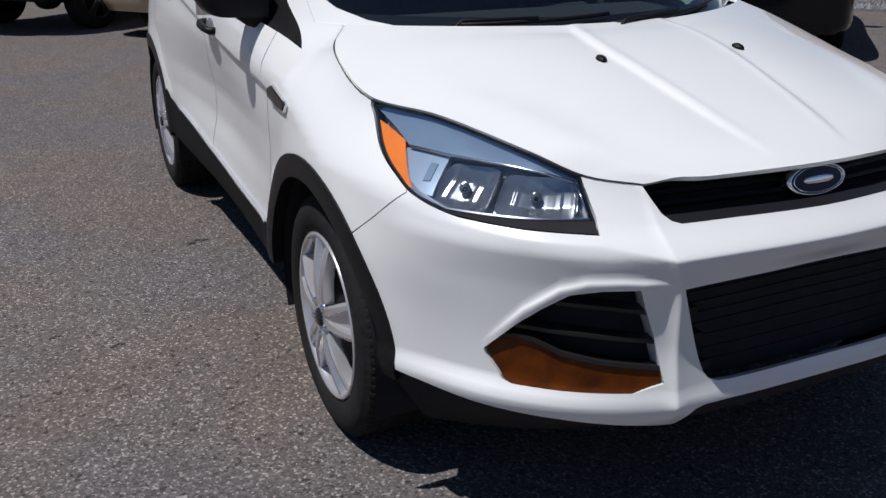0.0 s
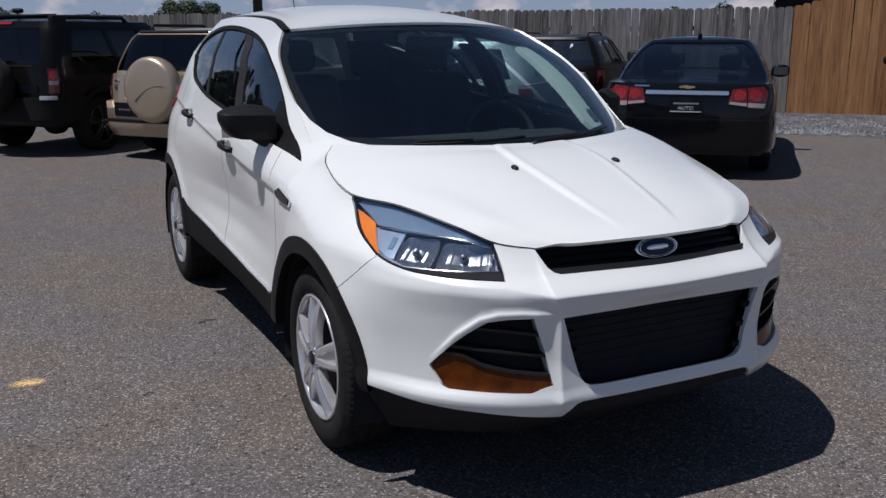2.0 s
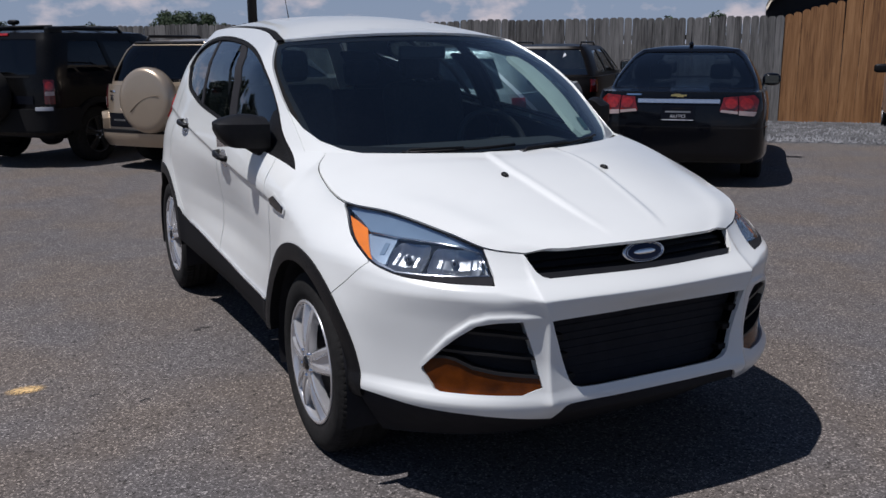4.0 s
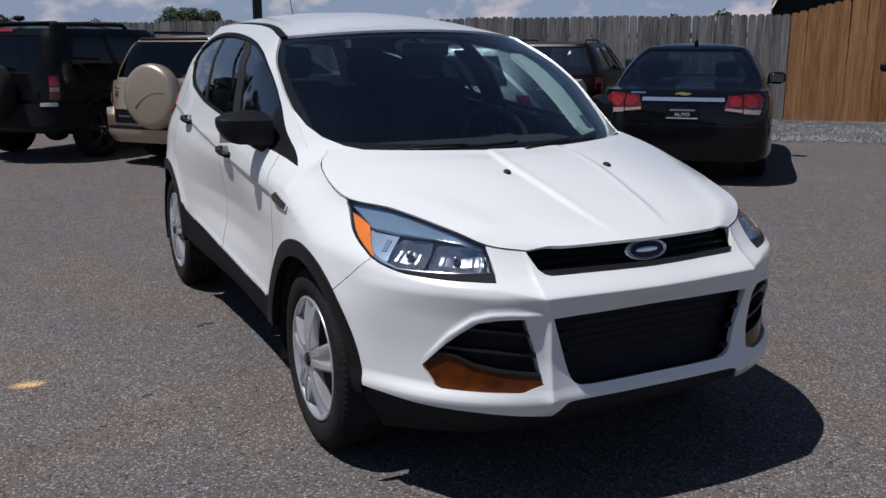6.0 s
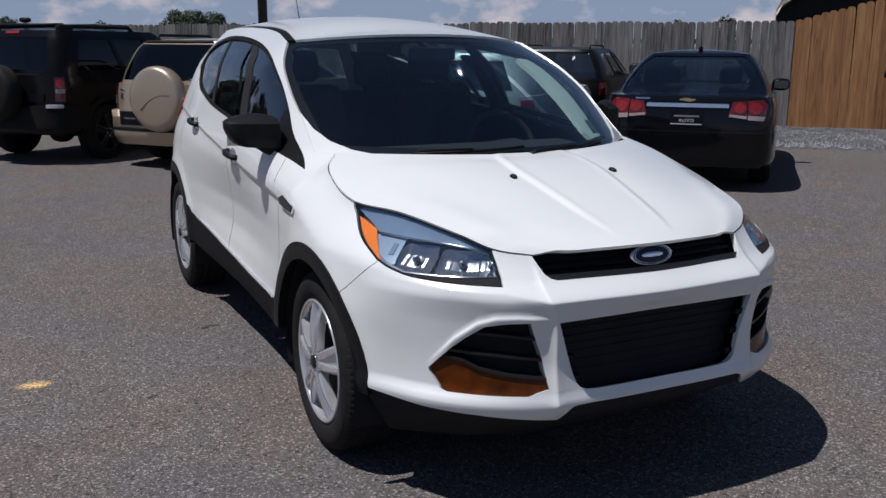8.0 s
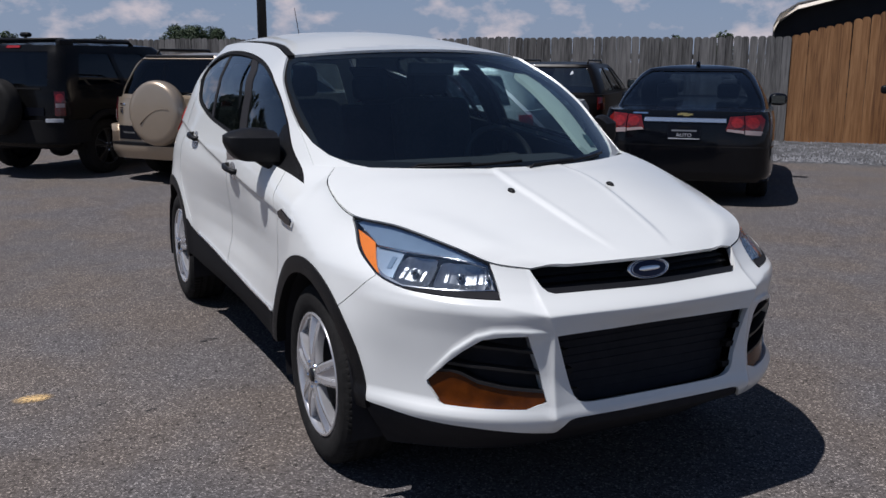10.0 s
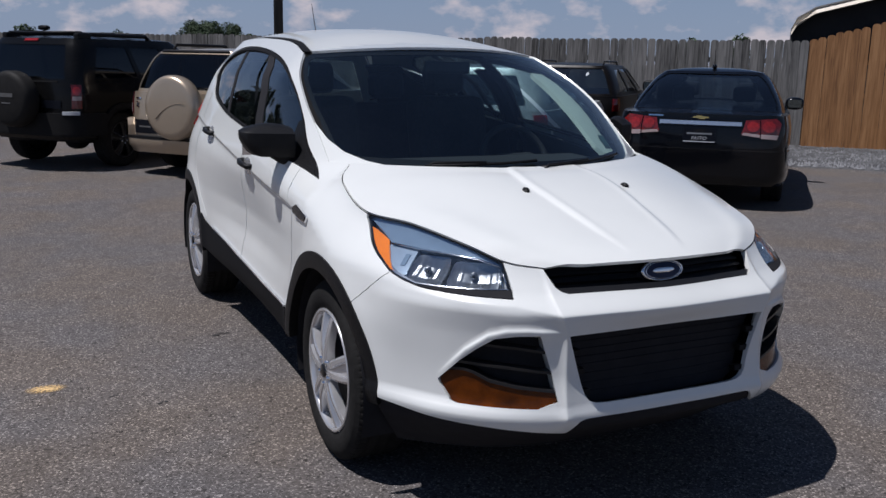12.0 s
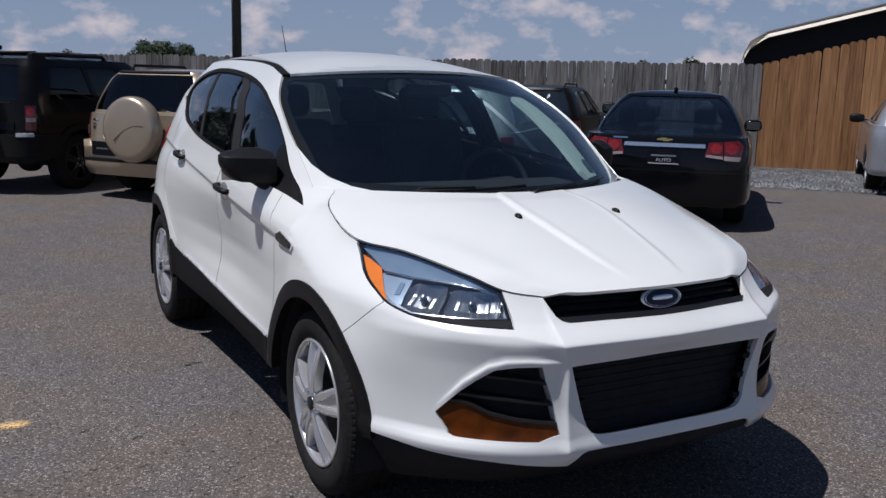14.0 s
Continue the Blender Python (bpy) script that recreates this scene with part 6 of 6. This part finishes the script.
def tree(x, y, h, r, seed, leaves=7000, label="dense green tree beyond the fence", slim=1.0, fine=1.0, leaf=None):
    """Tapered trunk with limbs, and a crown of many small leaf clumps with gaps."""
    rnd = random.Random(seed)
    t = thing("tree", Matrix.Translation((x, y, 0)), label, "tree", "trees beyond the fence")
    bm = tube([(0, 0, 0), (.05 * h / 5, 0, h * .35), (0, .04, h * .75)], h * .035, 10, taper=h * .008)
    tips = []
    for k in range(9):
        a = rnd.uniform(0, 6.28)
        z0 = h * rnd.uniform(.25, .65)
        tip = Vector((math.cos(a) * r * slim * rnd.uniform(.4, .8), math.sin(a) * r * slim * rnd.uniform(.4, .8), z0 + h * rnd.uniform(.1, .28)))
        tube([(0, 0, z0), tip * .5 + Vector((0, 0, z0 * .5)), tip], h * .012, 6, bm, taper=h * .003)
        tips.append(tip)
    part("trunk", bm, M_BARK, t)
    blobs = [(Vector((rnd.gauss(0, .42) * r * slim, rnd.gauss(0, .42) * r * slim, h * rnd.uniform(.38, .92))), r * rnd.uniform(.22, .42)) for _ in range(26)] + [(q, r * .3) for q in tips]
    vs, fs = [], []
    for k in range(leaves):
        c, rad = rnd.choice(blobs)
        d = Vector((rnd.gauss(0, 1), rnd.gauss(0, 1), rnd.gauss(0, 1))).normalized()
        p = c + d * rad * rnd.uniform(.6, 1.08)
        q = Vector((rnd.gauss(0, 1), rnd.gauss(0, 1), rnd.gauss(0, 1))).normalized()
        u, w = d.cross(q).normalized(), q
        z = h * rnd.uniform(.016, .034) * fine
        i = len(vs)
        vs += [tuple(p + u * z), tuple(p + w * z * .6), tuple(p - u * z), tuple(p - w * z * .6)]
        fs.append((i, i + 1, i + 2, i + 3))
    me = bpy.data.meshes.new("crown")
    me.from_pydata(vs, [], fs)
    me.materials.append(leaf or M_LEAF)
    c = new("crown", me)
    c.parent = t
    return t


def beyond(dx, dy, dist):
    return -2.0 + dx * dist, -3.02 + dy * dist


for dx, dist, h, r, sd in ((.190, 42, 2.75, 1.0, 1), (.205, 43, 3.1, 1.1, 2), (.222, 44, 2.95, 1.1, 3), (.240, 43, 2.6, .9, 4), (.252, 45, 2.5, .7, 9), (.266, 46, 2.35, .6, 12)):
    tree(*beyond(dx, 1.045, dist), h, r, sd, 15000, fine=.6)
tree(*beyond(.113, 1.08, 60), 2.9, .9, 5, 2500)
tree(*beyond(.02, 1.10, 50), 3.0, .8, 11, 2500)
for dx, dy, dist, h in ((.698, .828, 50, 3.3), (.744, .795, 50, 3.2)):
    tree(*beyond(dx, dy, dist), h, .8, int(dist + dx * 100), 2000)

# trees across the lot, mirrored in the side glass
for x_, y_, h_, r_, sd_ in ((-7.0, 34, 7.6, 1.8, 31), (-9.6, 36, 9.2, 2.0, 32), (-12.5, 33, 7.4, 2.0, 33), (-15.5, 36, 9.6, 2.2, 34), (-19, 33, 8.4, 2.2, 35), (-23, 35, 10, 2.4, 36)):
    tree(x_, y_, h_, r_, sd_, 9000, "tall dark tree across the lot", .7, .55, M_CONIFER)

# sprayed yellow mark and a few spots on the asphalt
M_YELLOW = mat("worn_yellow_paint", (.62, .42, .19), .85, vary=.2, scale=25)
n_, l_ = M_YELLOW.node_tree.nodes, M_YELLOW.node_tree.links
tr_, mx_, nz_, rp_, tc_ = n_.new("ShaderNodeBsdfTransparent"), n_.new("ShaderNodeMixShader"), n_.new("ShaderNodeTexNoise"), n_.new("ShaderNodeValToRGB"), n_.new("ShaderNodeTexCoord")
nz_.inputs["Scale"].default_value, nz_.inputs["Detail"].default_value = 60, 6
rp_.color_ramp.elements[0].position, rp_.color_ramp.elements[1].position = .30, .60
l_.new(tc_.outputs["Object"], nz_.inputs["Vector"])
l_.new(nz_.outputs["Fac"], rp_.inputs["Fac"])
l_.new(tr_.outputs[0], mx_.inputs[1])
l_.new(n_["Principled BSDF"].outputs[0], mx_.inputs[2])
l_.new(mx_.outputs[0], n_["Material Output"].inputs[0])
gr_, mp_, mu_ = n_.new("ShaderNodeTexGradient"), n_.new("ShaderNodeMapping"), n_.new("ShaderNodeMath")
gr_.gradient_type, mu_.operation = "SPHERICAL", "MULTIPLY"
mp_.inputs["Scale"].default_value = (1 / .095, 1 / .06, 1)
l_.new(tc_.outputs["Object"], mp_.inputs["Vector"])
l_.new(mp_.outputs[0], gr_.inputs["Vector"])
l_.new(gr_.outputs["Fac"], mu_.inputs[0])
l_.new(rp_.outputs["Color"], mu_.inputs[1])
sc_ = n_.new("ShaderNodeMath")
sc_.operation, sc_.use_clamp = "MULTIPLY", True
sc_.inputs[1].default_value = 1.9
l_.new(mu_.outputs[0], sc_.inputs[0])
l_.new(sc_.outputs[0], mx_.inputs[0])
bm = bmesh.new()
bm.faces.new([bm.verts.new((.11 * math.cos(a), .07 * math.sin(a), 0)) for a in np.linspace(0, 6.28, 40, endpoint=False)])
mark = part("paint_mark", bm, M_YELLOW, None)
mark.location = (-1.855, 1.16, .004)
tagged(mark, "small worn yellow paint spot on the asphalt", "paint mark")
M_OIL = mat("dark_stain", (.03, .028, .027), .7, vary=.2, scale=60)
for x_, y_, r_ in ((-.95, 1.72, .030), (-1.396, .797, .016), (-1.587, .956, .013)):
    bm = bmesh.new()
    for k_ in range(3):
        cx_, cy_, rr_ = x_ + r_ * (1.3 * k_ - 1) * .8, y_ + r_ * (-.5, .45, .1)[k_], r_ * (.75, .45, .6)[k_]
        bm.faces.new([bm.verts.new((cx_ + rr_ * math.cos(a) * (1 + .9 * noise.noise((math.cos(a) * 2.5 + x_, math.sin(a) * 2.5 + k_, 1))), cy_ + .6 * rr_ * math.sin(a) * (1 + .9 * noise.noise((math.cos(a) * 3, math.sin(a) * 3 + y_, k_))), .003)) for a in np.linspace(0, 6.28, 18, endpoint=False)])
    tagged(part("stain", bm, M_OIL, None), "small dark oil spot on the asphalt", "stain", "oil spots")
